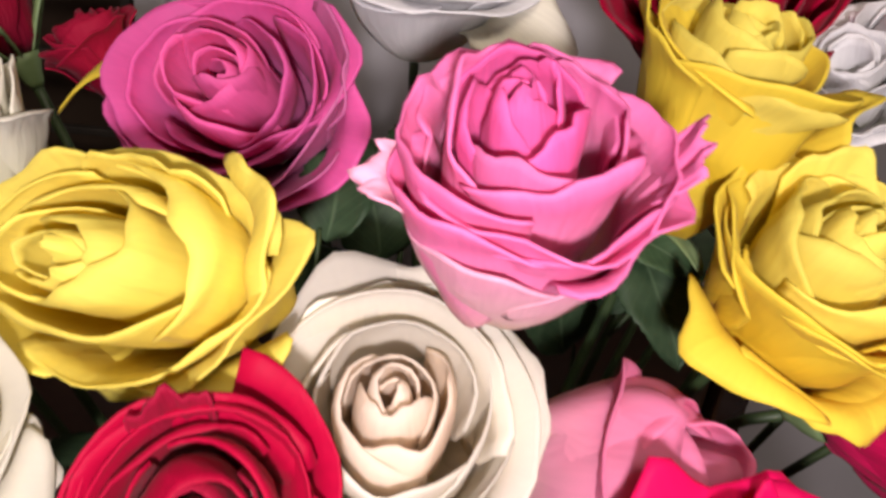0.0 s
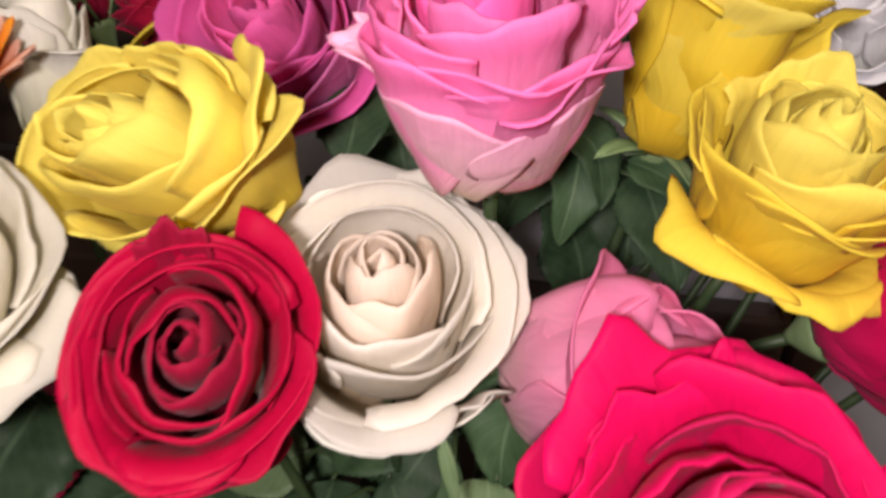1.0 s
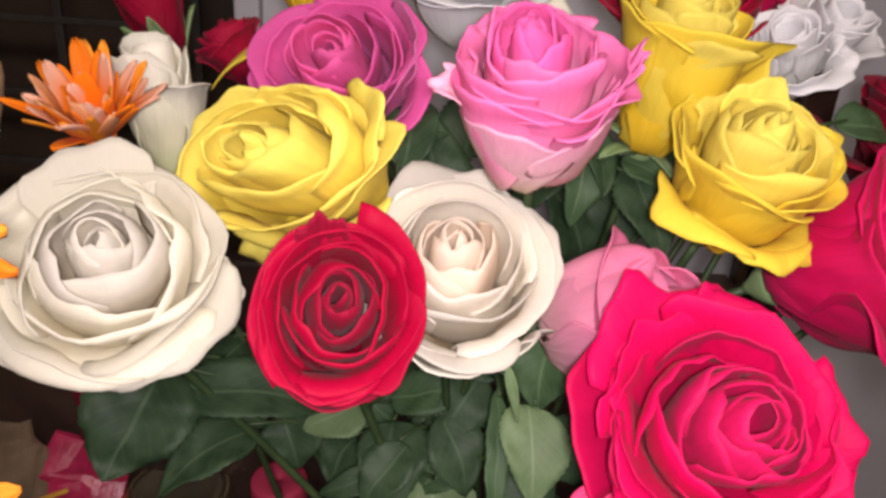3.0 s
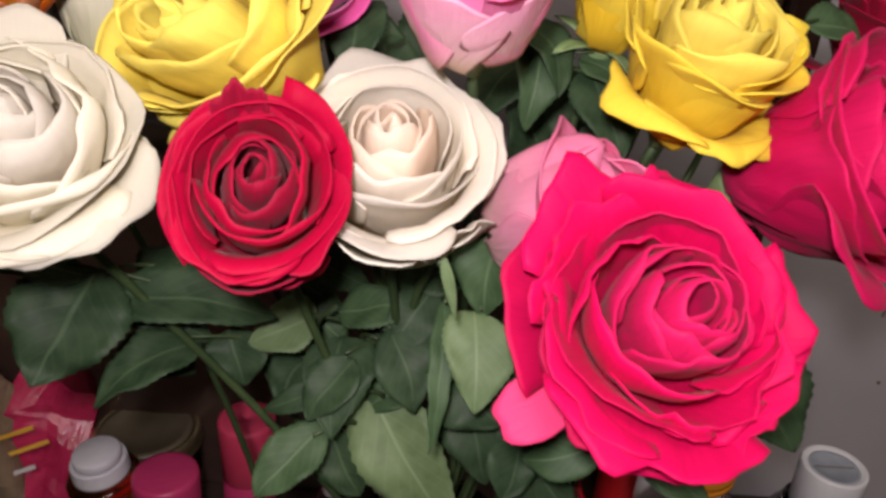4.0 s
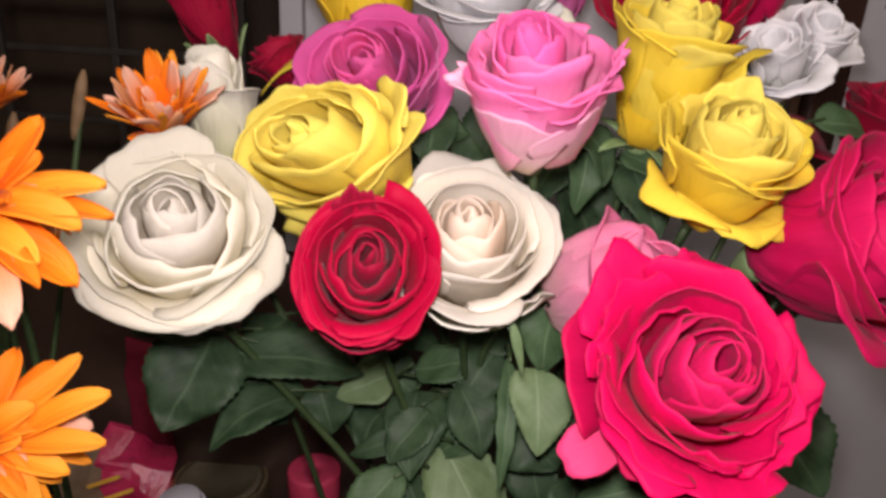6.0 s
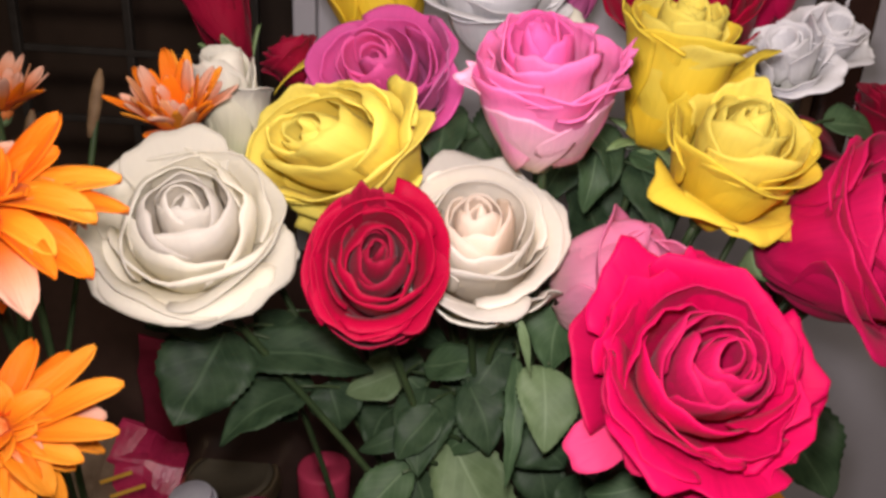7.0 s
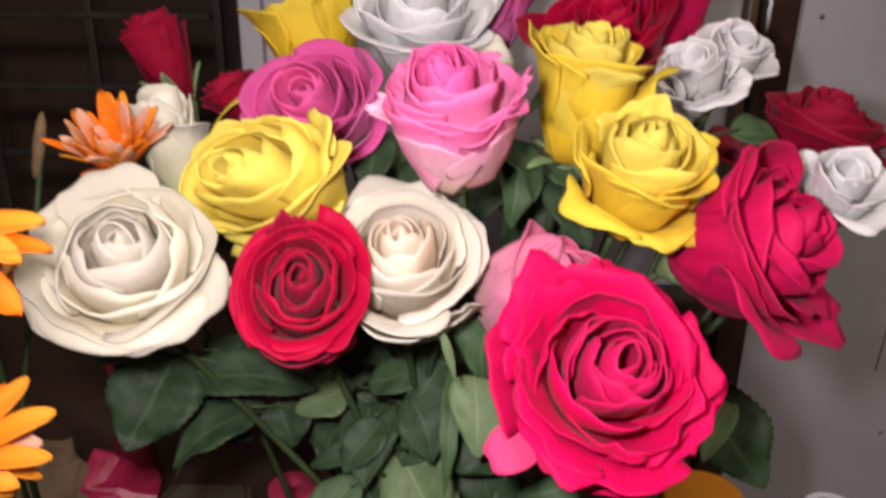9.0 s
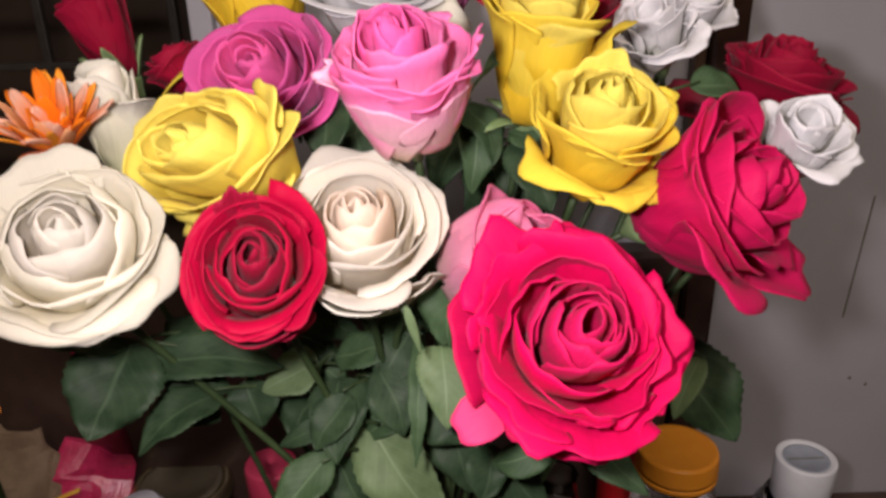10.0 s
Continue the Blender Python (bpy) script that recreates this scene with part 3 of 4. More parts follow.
pink_folded = rose("rose", "half-collapsed pale pink rose with a crinkled rim", (0.0620, 0.1310, 0.3885), (0.76, -0.5, 0.41), 0.0300, 0.058, "pale_pink", n=10, heart=0.15, drop=0.3, flare=0.0, curl=0.1, close=1.0, wrap=(110, 80), lean=(0.4, 0.35), seed=14, ruffle=0.018, roll=0.06, hug=0.85, loose=6, edge=0.0, peak=0.0, rim=0.35,
    outer=[O(phi=95, A=88, R=1.03, H=0.8, lean=0.3, close=0.5, round_=0.3, ruffle=0.01), O(phi=168, A=80, R=1.05, H=0.8, lean=0.3, close=0.42, round_=0.3, ruffle=0.03), O(phi=232, A=40, R=1.04, H=0.8, lean=0.32, close=0.15, round_=0.4, roll=0.08, ruffle=0.03, edge=0.08)])

yellow_right = rose("rose", "golden yellow rose with pointed reflexed outer petals", (0.0925, 0.1512, 0.4410), (0.14, -0.44, 0.89), 0.0262, 0.048, "yellow", n=15, heart=0.06, drop=0.1, flare=0.0, curl=0.04, close=1.0, wrap=(122, 78), lean=(0.32, 0.38), seed=17, roll=0.15, outer_colour="gold", hug=0.84, power=1.2, loose=6, edge=0.06, shift=(0.06, 0.1), peak=0.6, sink=-0.06, swell=1.08,
    outer=[O(phi=220, A=48, R=1.0, H=0.6, lean=0.34, flare=0.26, curl=0.36, edge=0.14, peak=1.0), O(phi=274, A=54, R=1.0, H=0.56, lean=0.32, flare=0.2, curl=0.34, edge=0.06, peak=0.8, ruffle=0.02), O(phi=325, A=40, R=1.0, H=0.5, lean=0.32, flare=0.26, curl=0.4, edge=0.08, peak=0.6), O(phi=82, A=36, R=0.88, H=0.96, flare=0.15, colour="yellow"), O(phi=165, A=44, R=0.96, H=0.88, lean=0.34, flare=0.08, edge=0.1, roll=0.15), O(phi=12, A=36, R=0.94, H=0.84, lean=0.34, flare=0.16, peak=0.9), O(phi=240, A=62, R=0.97, H=0.88, lean=0.32, flare=0.02, roll=0.14, peak=0.5), O(phi=300, A=62, R=0.97, H=0.86, lean=0.32, flare=0.02, roll=0.14, peak=0.5)])

yellow_tall = rose("rose", "tall goblet-shaped yellow rose half open", (0.0725, 0.1881, 0.4735), (0.125, -0.23, 0.965), 0.0235, 0.064, "yellow", n=10, heart=0.12, drop=0.03, flare=0.0, curl=0.05, close=0.45, wrap=(118, 88), lean=(0.35, 0.28), seed=20, roll=0.16, outer_colour="gold", hug=0.92, sepals=5, sepal_droop=0.6, sink=0.04, rim=0.04, peak=0.0,
    outer=[O(phi=265, A=85, R=0.98, H=0.93, lean=0.26, flare=0.0, roll=0.16), O(phi=350, A=30, R=0.95, H=0.8, lean=0.4, flare=0.5, edge=0.3, peak=0.8), O(phi=185, A=50, R=0.98, H=0.99, lean=0.28, flare=0.1, roll=0.16, peak=0.6)])

pink_centre = rose("rose", "candy pink rose with ruffled heart and blush outer petals", (0.0125, 0.1296, 0.4690), (-0.101, -0.47, 0.877), 0.0232, 0.054, "pink", n=16, heart=0.1, drop=0.08, flare=0.0, curl=0.08, close=0.9, wrap=(105, 74), lean=(0.38, 0.28), seed=23, roll=0.13, ruffle=0.03, hug=0.97, loose=9, power=1.05, heart_colour="deep_pink", sink=-0.03, edge=0.0, shift=(-0.08, 0.05), peak=0.6, swell=1.0,
    outer=[O(phi=240, A=58, R=1.1, H=0.66, lean=0.23, flare=0.0, round_=0.42, colour="blush"), O(phi=315, A=54, R=1.08, H=0.58, lean=0.23, flare=0.0, round_=0.5, colour="blush"), O(phi=190, A=20, R=0.98, H=0.9, lean=0.3, flare=0.28, curl=0.2, ruffle=0.05, colour="blush"), O(phi=352, A=17, R=0.98, H=0.9, lean=0.3, flare=0.24, ruffle=0.05), O(phi=222, A=62, R=0.98, H=0.86, lean=0.24, close=0.06, roll=0.12, peak=0.5), O(phi=302, A=62, R=0.98, H=0.84, lean=0.24, close=0.06, roll=0.12, peak=0.8)])

magenta = rose("rose", "mauve magenta rose with a dense rosette heart", (-0.0570, 0.2118, 0.4510), (-0.25, -0.80, 0.55), 0.0350, 0.052, "magenta", n=19, heart=0.07, drop=0.12, flare=0.0, curl=0.08, close=1.0, wrap=(115, 74), lean=(0.4, 0.36), seed=26, roll=0.1, hug=0.82, power=1.0, heart_colour="deep_pink", loose=8, ruffle=0.015, shift=(0.05, 0.05), squash=(1.06, 0.9), sink=-0.04,
    outer=[O(phi=320, A=65, R=1.0, H=0.88, lean=0.34, flare=0.0, colour="lilac"), O(phi=12, A=34, R=0.98, H=0.93, lean=0.34, flare=0.0, roll=0.06, colour="lilac"), O(phi=275, A=55, R=1.0, H=0.85, lean=0.34, flare=0.0, colour="lilac")])

yellow_left = rose("rose", "lemon yellow rose with a folded pointed outer petal", (-0.0636, 0.1390, 0.4338), (-0.46, -0.70, 0.52), 0.0294, 0.051, "yellow", n=12, heart=0.08, drop=0.1, flare=0.0, curl=0.04, close=1.0, wrap=(122, 82), lean=(0.3, 0.34), seed=29, roll=0.14, hug=0.86, power=1.3, squash=(1.24, 0.76), loose=6, edge=0.05, shift=(-0.16, 0.08), peak=0.4, sink=-0.08, swell=1.08,
    outer=[O(phi=20, A=40, R=1.0, H=0.92, lean=0.36, flare=0.12, curl=0.05, edge=0.1, roll=0.09, peak=1.0), O(phi=330, A=60, R=1.04, H=0.8, lean=0.34, flare=0.05, roll=0.12), O(phi=275, A=55, R=1.0, H=0.7, lean=0.36, flare=0.15, curl=0.2, roll=0.1), O(phi=236, A=30, R=1.0, H=0.42, flare=0.3, curl=0.4, ruffle=0.03), O(phi=130, A=55, R=0.95, H=0.88, lean=0.4, flare=0.14, peak=0.6), O(phi=75, A=40, R=0.92, H=0.93, lean=0.4, flare=0.1, ruffle=0.03), O(phi=200, A=55, R=0.95, H=0.8, lean=0.4, flare=0.15)])

hot_right = rose("rose", "deep fuchsia pink rose seen from the side", (0.1455, 0.1419, 0.4120), (0.68, -0.52, 0.52), 0.037, 0.062, "fuchsia", n=15, heart=0.12, drop=0.18, flare=0.0, curl=0.1, close=1.0, wrap=(105, 70), lean=(0.4, 0.45), seed=32, roll=0.08, ruffle=0.03, hug=0.84, power=1.1, sink=-0.04, loose=9, edge=0.06, shift=(0.05, 0.05), peak=0.5,
    outer=[O(phi=195, A=75, R=0.98, H=0.9, lean=0.5, flare=0.05, roll=0.1), O(phi=258, A=50, R=0.98, H=0.85, lean=0.5, flare=0.34, curl=0.2, edge=0.2, peak=0.9), O(phi=325, A=36, R=0.98, H=0.75, lean=0.5, flare=0.5, peak=0.7), O(phi=110, A=65, R=0.95, H=0.92, lean=0.45, flare=0.03)])

red_right = rose("rose", "dark red rose leaning towards the wall", (0.2010, 0.2346, 0.4395), (0.25, -0.12, 0.96), 0.0365, 0.058, "dark_red", n=16, heart=0.08, drop=0.1, flare=0.0, curl=0.1, close=0.5, wrap=(115, 74), lean=(0.4, 0.36), seed=36, roll=0.04, hug=0.84, sink=0.0,
    outer=[O(phi=250, A=60, R=1.0, H=0.7, lean=0.5, flare=0.25, curl=0.35), O(phi=315, A=50, R=1.0, H=0.75, lean=0.5, flare=0.2, curl=0.3), O(phi=190, A=46, R=1.1, H=0.5, lean=0.6, flare=0.45, curl=0.3)])


def ruffled(centre, axis, R, H, seed, label, n=22):
    return rose("carnation", label, centre, axis, R, H, "ice", n=n, heart=0.2, drop=0.35, flare=0.1, curl=0.25, close=0.2, wrap=(88, 62), lean=(0.45, 0.48), ruffle=0.035, roll=0.07, loose=13, sepals=0, seed=seed, group="white ruffled flowers", category="flower")


ruffled((0.1826, 0.1657, 0.4307), (0.135, -0.481, 0.866), 0.0235, 0.036, 41, "small white flower with crumpled petals", 12)
ruffled((0.1325, 0.2366, 0.4681), (-0.371, -0.456, 0.809), 0.0235, 0.036, 44, "small white flower with crumpled petals", 12)
ruffled((0.1555, 0.2464, 0.4771), (0.115, -0.539, 0.834), 0.0235, 0.038, 47, "small white flower with a greenish crumpled heart", 12)

rose("rose", "dark red rose behind the yellow ones", (0.0902, 0.2357, 0.4860), (-0.244, -0.5, 0.83), 0.037, 0.06, "red", n=18, heart=0.1, drop=0.12, flare=0.0, lean=(0.4, 0.36), hug=0.82, seed=50, outer=[O(phi=200, A=50, R=1.1, H=1.0, flare=0.1)])
rose("rose", "fuchsia pink rose at the back of the bunch", (0.1170, 0.2776, 0.5080), (-0.170, -0.220, 0.961), 0.039, 0.064, "fuchsia", n=16, heart=0.12, drop=0.08, flare=0.0, lean=(0.4, 0.34), hug=0.88, seed=53)
rose("rose", "white rose at the back with green-edged outer petals", (-0.0052, 0.2608, 0.4920), (-0.02, -0.5, 0.866), 0.0350, 0.054, "ice", n=17, heart=0.08, drop=0.1, flare=0.0, curl=0.05, close=1.0, roll=0.14, lean=(0.32, 0.38), hug=0.9, peak=0.9, swell=1.0, sink=-0.05, power=1.1, loose=7, seed=56,
     outer=[O(phi=318, A=26, R=1.0, H=0.72, flare=0.6, curl=0.3, peak=0.9, colour="green_white"), O(phi=215, A=60, R=0.98, H=0.86, lean=0.34, flare=0.1, roll=0.12, peak=0.8), O(phi=285, A=56, R=0.98, H=0.84, lean=0.34, flare=0.1, roll=0.12, peak=0.8), O(phi=10, A=46, R=0.96, H=0.88, lean=0.34, flare=0.15, peak=0.9), O(phi=140, A=50, R=0.96, H=0.94, lean=0.34, flare=0.1, peak=0.8)])
rose("rose", "yellow rose seen from its side at the back", (-0.0715, 0.2679, 0.4900), (-0.337, 0.048, 0.940), 0.029, 0.058, "gold", n=14, heart=0.15, drop=0.06, flare=0.0, edge=0.1, cusp=0.1, lean=(0.4, 0.32), hug=0.9, sink=0.3, seed=59, outer=[O(phi=215, A=35, R=1.1, H=0.3, flare=0.8, curl=0.6, cusp=0.1)])
rose("rose", "slim pink rose at the back", (0.0373, 0.2963, 0.5000), (0.124, -0.027, 0.992), 0.021, 0.05, "magenta", n=14, heart=0.15, drop=0.1, flare=0.0, lean=(0.4, 0.35), hug=0.9, seed=62)
rose("rose", "dark red rosebud with long green sepals", (-0.1500, 0.2658, 0.4740), (-0.379, 0.049, 0.924), 0.0195, 0.052, "dark_red", sepals=5, n=12, heart=0.2, drop=0.05, flare=0.05, close=0.35, lean=(0.4, 0.42), sepal_droop=0.0, hug=0.95, sink=0.0, rim=0.1, seed=65)
rose("rose", "small dark red rose half hidden", (-0.1091, 0.2514, 0.4498), (-0.585, -0.103, 0.805), 0.0175, 0.03, "dark_red", n=12, heart=0.2, drop=0.1, flare=0.1, seed=68)
rose("rose", "slender greenish white flower with upright pointed petals", (-0.1265, 0.2081, 0.4400), (-0.114, 0.0, 0.99), 0.0165, 0.066, "green_white", n=6, heart=0.35, drop=0.15, flare=0.1, edge=0.1, cusp=0.12, close=0.3, wrap=(80, 62), lean=(0.5, 0.45), roll=0.12, hug=0.9, peak=0.8, outer_colour="green_white", seed=73)


# ---------------------------------------------------------------- orange daisies
def floret_mesh(L, W, phi, r0, rise, droop, cup, seed, twist=0.0):
    """A strap-shaped petal that leaves the disc at the angle rise and bends down by droop."""
    v, u = np.meshgrid(np.linspace(0, 1, 12), np.linspace(-1, 1, 7), indexing="ij")
    w = W * np.sin(np.pi * (0.14 + 0.8 * v)) ** 0.6 * u
    w = w * np.where(v > 0.86, np.sqrt(np.clip(1 - ((v - 0.86) / 0.15) ** 2, 0.02, 1)), 1)
    bend = rise - droop * v
    out = r0 + L * np.cumsum(np.cos(bend), axis=0) / 12
    z = L * np.cumsum(np.sin(bend), axis=0) / 12 + cup * W * u * u
    a = radians(phi)
    w2 = w * np.cos(twist * v)
    z = z + w * np.sin(twist * v)
    P = np.stack([out * math.cos(a) - w2 * math.sin(a), out * math.sin(a) + w2 * math.cos(a), z], -1)
    P = ripple(P, 2.0 / L, 0.04 * L, seed)
    return sheet(P, np.stack([u * 0.5 + 0.5, v], -1), 0.0005)


def daisy(label, centre, axis, R, rings, colours, foot, width=0.13, disc=0.12, seed=1, spin=0.0, curls=0, wild=1.0, lone=()):
    thing = new("orange_daisy")
    thing.matrix_world = m = frame_of(centre, axis, spin)
    bpy.context.view_layer.update()
    tagged(thing, label, "flower", "orange daisies")
    rng = random.Random(seed)
    for k, (count, share, rise, droop) in enumerate(rings):
        for i in range(count):
            geo = floret_mesh(R * share * rng.uniform(0.72, 1.12), R * width * rng.uniform(0.7, 1.2), (i + 0.5 * (k % 2)) * 360 / count + rng.uniform(-8, 8), disc * R * 0.8,
                              radians(rise + wild * rng.uniform(-9, 9)), radians(droop + wild * rng.uniform(-14, 14)), 0.35, seed * 50 + k * 40 + i, rng.uniform(-0.5, 0.5))
            part("petal", mesh_from("petal", *geo), PETAL[rng.choice(colours)], thing)
    for k, (phi, rise, droop, share, colour) in enumerate(lone):
        geo = floret_mesh(R * share, R * width * 0.95, phi, disc * R * 0.8, radians(rise), radians(droop), 0.35, seed * 90 + k)
        part("petal", mesh_from("petal", *geo), PETAL[colour], thing)
    for i in range(curls):
        geo = floret_mesh(R * 0.34, R * 0.045, i * 137.5, 0.02 * R + disc * R * 0.6 * math.sqrt(i / curls), radians(80), radians(-110 + rng.uniform(-40, 40)), 0.3, seed * 70 + i)
        part("petal", mesh_from("petal", *geo), PETAL["blush"], thing, "pale curled inner floret")
    part("disc", mesh_from("disc", *lathe([(disc * R, -0.1 * R), (disc * R * 1.1, 0.0), (disc * R * 0.9, 0.07 * R), (disc * R * 0.4, 0.1 * R), (0.01 * R, 0.105 * R)], 18)), DISC, thing, "small rust-orange disc")
    part("calyx", mesh_from("calyx", *lathe([(0.002, -0.3 * R), (disc * R * 0.9, -0.2 * R), (disc * R * 1.05, -0.06 * R)], 14)), SEPAL, thing)
    line = stem_line(m @ Vector((0, 0, -0.28 * R)), m.to_3x3() @ Vector((0, 0, 1)), foot)
    v, f = tube(line, [0.0018] * len(line))
    world_part("stem", v, f, None, STEM, thing, "thin green stalk")
    return thing


WRAP_FOOT = (-0.19, 0.16, 0.05)
daisy("orange daisy with pale-backed petals and curled pale heart", (-0.1405, 0.1822, 0.4265), (0.0, -0.42, 0.907), 0.0295, [(18, 1.0, 46, 0), (16, 0.97, 57, 2), (12, 0.85, 68, 0), (8, 0.65, 76, 0)], ["orange", "orange", "apricot", "tipped", "rust", "tipped"], (-0.07, 0.25, 0.05), 0.13, 0.2, 81, curls=8)
daisy("large orange daisy with broad drooping petals", (-0.1405, 0.0421, 0.4370), (0.2, -0.3, 0.93), 0.034, [(14, 1.0, -4, 62), (13, 0.95, 8, 58), (12, 0.8, 22, 50), (10, 0.6, 40, 40), (7, 0.4, 60, 30)], ["orange", "orange", "orange", "orange", "apricot", "apricot", "tipped"], WRAP_FOOT, 0.17, 0.14, 83, wild=2.2, lone=[(55, 46, 10, 0.85, "orange"), (25, 20, 20, 1.0, "apricot")])
daisy("bright orange daisy with overlapping petals", (-0.1365, 0.0261, 0.3765), (0.25, -0.4, 0.88), 0.029, [(14, 0.95, -8, 60), (14, 0.9, 10, 70), (13, 0.78, 28, 80), (11, 0.6, 48, 80), (7, 0.4, 65, 50)], ["orange", "apricot", "apricot", "apricot", "tipped"], WRAP_FOOT, 0.15, 0.14, 85, wild=3.0, lone=[(52, 30, 12, 1.05, "apricot"), (30, 24, 10, 1.1, "apricot"), (8, 14, 10, 1.05, "apricot"), (85, 40, 15, 0.8, "orange")])
daisy("rust-orange daisy cupped and half open", (-0.1864, 0.1298, 0.3800), (0.266, 0.062, 0.962), 0.028, [(14, 1.0, 50, -10), (12, 0.85, 60, 0)], ["rust", "apricot", "orange"], WRAP_FOOT, 0.1, 0.2, 87)
daisy("orange daisy bud with pale-tipped upright petals", (-0.2200, 0.1800, 0.4300), (0.292, -0.1, 0.95), 0.028, [(12, 1.0, 58, 0), (9, 0.8, 70, 0)], ["tipped", "tipped", "orange", "rust"], WRAP_FOOT, 0.12, 0.18, 89)
daisy("deep orange daisy with hanging petals above the others", (-0.1850, 0.1200, 0.5000), (0.2, -0.3, 0.93), 0.024, [(13, 1.0, -10, 60), (12, 0.85, 10, 55), (9, 0.6, 40, 40)], ["orange", "orange", "rust"], WRAP_FOOT, 0.17, 0.16, 91, wild=1.6)


# ---------------------------------------------------------------- dry bud stalks among the daisies
def bud_stalk(foot, tip):
    a, b = Vector(foot), Vector(tip)
    bud = new("dry_bud_stalk")
    bud.location = a
    bpy.context.view_layer.update()
    tagged(bud, "dry brown bud stalk standing among the daisies", "stalk", "dry bud stalks")
    line = [a.lerp(b, t) + Vector((0.004 * math.sin(3 * t), 0, 0)) for t in (0, 0.2, 0.4, 0.6, 0.8, 0.9, 0.96, 1.0)]
    v, f = tube(line, [0.0012, 0.0012, 0.0012, 0.0013, 0.0014, 0.0015, 0.0015, 0.0008])
    world_part("stalk", v, f, None, STEM, bud, "thin dull green stalk")
    v, f = tube([b + (b - a).normalized() * d for d in (-0.03, -0.024, -0.012, -0.003, 0.002)], [0.0017, 0.0026, 0.0031, 0.0024, 0.0008])
    world_part("bud", v, f, None, DRY, bud, "dry brown bud")


bud_stalk((-0.25, 0.15, 0.1), (-0.1822, 0.1982, 0.4456))
bud_stalk((-0.26, 0.15, 0.1), (-0.1965, 0.1646, 0.4326))


# ---------------------------------------------------------------- rose leaves
def leaf_mesh(base, tip, width, seed, fold=0.18, arch=0.14):
    """A pointed toothed leaf between two places in the room, folded a little along its midrib and arched."""
    rng = random.Random(seed)
    a, b = np.array(base), np.array(tip)
    L = float(np.linalg.norm(b - a))
    l = (b - a) / L
    n = np.array((rng.uniform(-0.3, 0.3), -0.62 + rng.uniform(-0.25, 0.25), 0.72 + rng.uniform(-0.25, 0.25)))
    n -= l * n.dot(l)
    n /= np.linalg.norm(n)
    side = np.cross(n, l)
    v, u = np.meshgrid(np.linspace(0, 1, 29), np.linspace(-1, 1, 9), indexing="ij")
    w = 0.6 * width * np.sin(np.pi * v ** 0.78) ** 0.75 * (1 - 0.25 * v)
    teeth = 1 + 0.03 * np.where(np.abs(u) > 0.99, np.where(np.arange(29)[:, None] % 2 == 0, 1.0, -1.0), 0.0)
    w = w * teeth * u
    up = fold * np.abs(w) - arch * L * (2 * v - 1) ** 2 + arch * L
    up = up + 0.035 * width * np.sin(v * 14 + 3 * np.abs(u) + rng.uniform(0, 6)) * np.abs(u)
    P = a + l * (L * v)[..., None] + side * w[..., None] + n * (up - arch * L * 0.6)[..., None]
    P = ripple(P, 55, 0.002, seed)
    P = ripple(P, 160, 0.0005, seed + 3)
    return sheet(P, np.stack([u * 0.5 + 0.5, v], -1), 0.0004)


LEAF_LABEL = {"dark": "glossy dark green toothed leaf", "mid": "green toothed leaf", "pale": "pale green leaf seen from below"}
leaf_count = 0


def leaf(host, base, tip, width, kind):
    """A leaf of one rose, with the thin stalk that joins it to the stems."""
    global leaf_count
    leaf_count += 1
    world_part("leaf", *leaf_mesh(base, tip, width, 300 + leaf_count), LEAF[kind], host, LEAF_LABEL[kind])
    start = Vector(base)
    away = (start - Vector(tip)).normalized()
    goal = start * 0.72 + Vector((0.005, 0.21, start.z - 0.09)) * 0.28
    line = [start + (goal - start) * t + away * 0.012 * math.sin(math.pi * t) for t in (-0.06, 0.1, 0.2, 0.3, 0.4, 0.5)]
    v, f = tube(line, [0.0007, 0.0008, 0.0009, 0.001, 0.0011, 0.0012], 7)
    world_part("leaf_stalk", v, f, None, STEM, host)


leaf(white_left, (-0.108, 0.161, 0.337), (-0.047, 0.163, 0.323), 0.027, "dark")
leaf(white_left, (-0.119, 0.167, 0.336), (-0.132, 0.129, 0.307), 0.039, "dark")
leaf(white_left, (-0.084, 0.173, 0.305), (-0.118, 0.145, 0.293), 0.026, "dark")
leaf(white_centre, (-0.037, 0.187, 0.310), (-0.065, 0.177, 0.303), 0.023, "pale")
leaf(white_centre, (-0.030, 0.181, 0.318), (0.009, 0.175, 0.324), 0.018, "mid")
leaf(white_centre, (-0.025, 0.176, 0.310), (-0.024, 0.143, 0.282), 0.028, "dark")
leaf(white_centre, (0.027, 0.141, 0.347), (0.027, 0.115, 0.318), 0.026, "pale")
leaf(white_centre, (0.033, 0.145, 0.376), (0.026, 0.139, 0.344), 0.027, "mid")
leaf(white_centre, (-0.014, 0.176, 0.286), (0.024, 0.150, 0.226), 0.036, "pale")
leaf(white_centre, (0.015, 0.151, 0.343), (0.012, 0.117, 0.296), 0.009, "mid")
leaf(yellow_right, (0.047, 0.205, 0.433), (0.041, 0.186, 0.398), 0.021, "mid")
leaf(magenta, (-0.037, 0.234, 0.424), (-0.008, 0.235, 0.420), 0.023, "dark")
leaf(white_centre, (-0.031, 0.150, 0.278), (-0.056, 0.130, 0.256), 0.020, "mid")
leaf(white_centre, (0.019, 0.151, 0.307), (0.040, 0.139, 0.294), 0.025, "dark")
leaf(hot_right, (0.142, 0.198, 0.312), (0.179, 0.167, 0.266), 0.037, "dark")
leaf(hot_right, (0.143, 0.149, 0.331), (0.129, 0.138, 0.306), 0.013, "pale")
leaf(hot_front, (0.075, 0.110, 0.317), (0.108, 0.091, 0.305), 0.018, "dark")
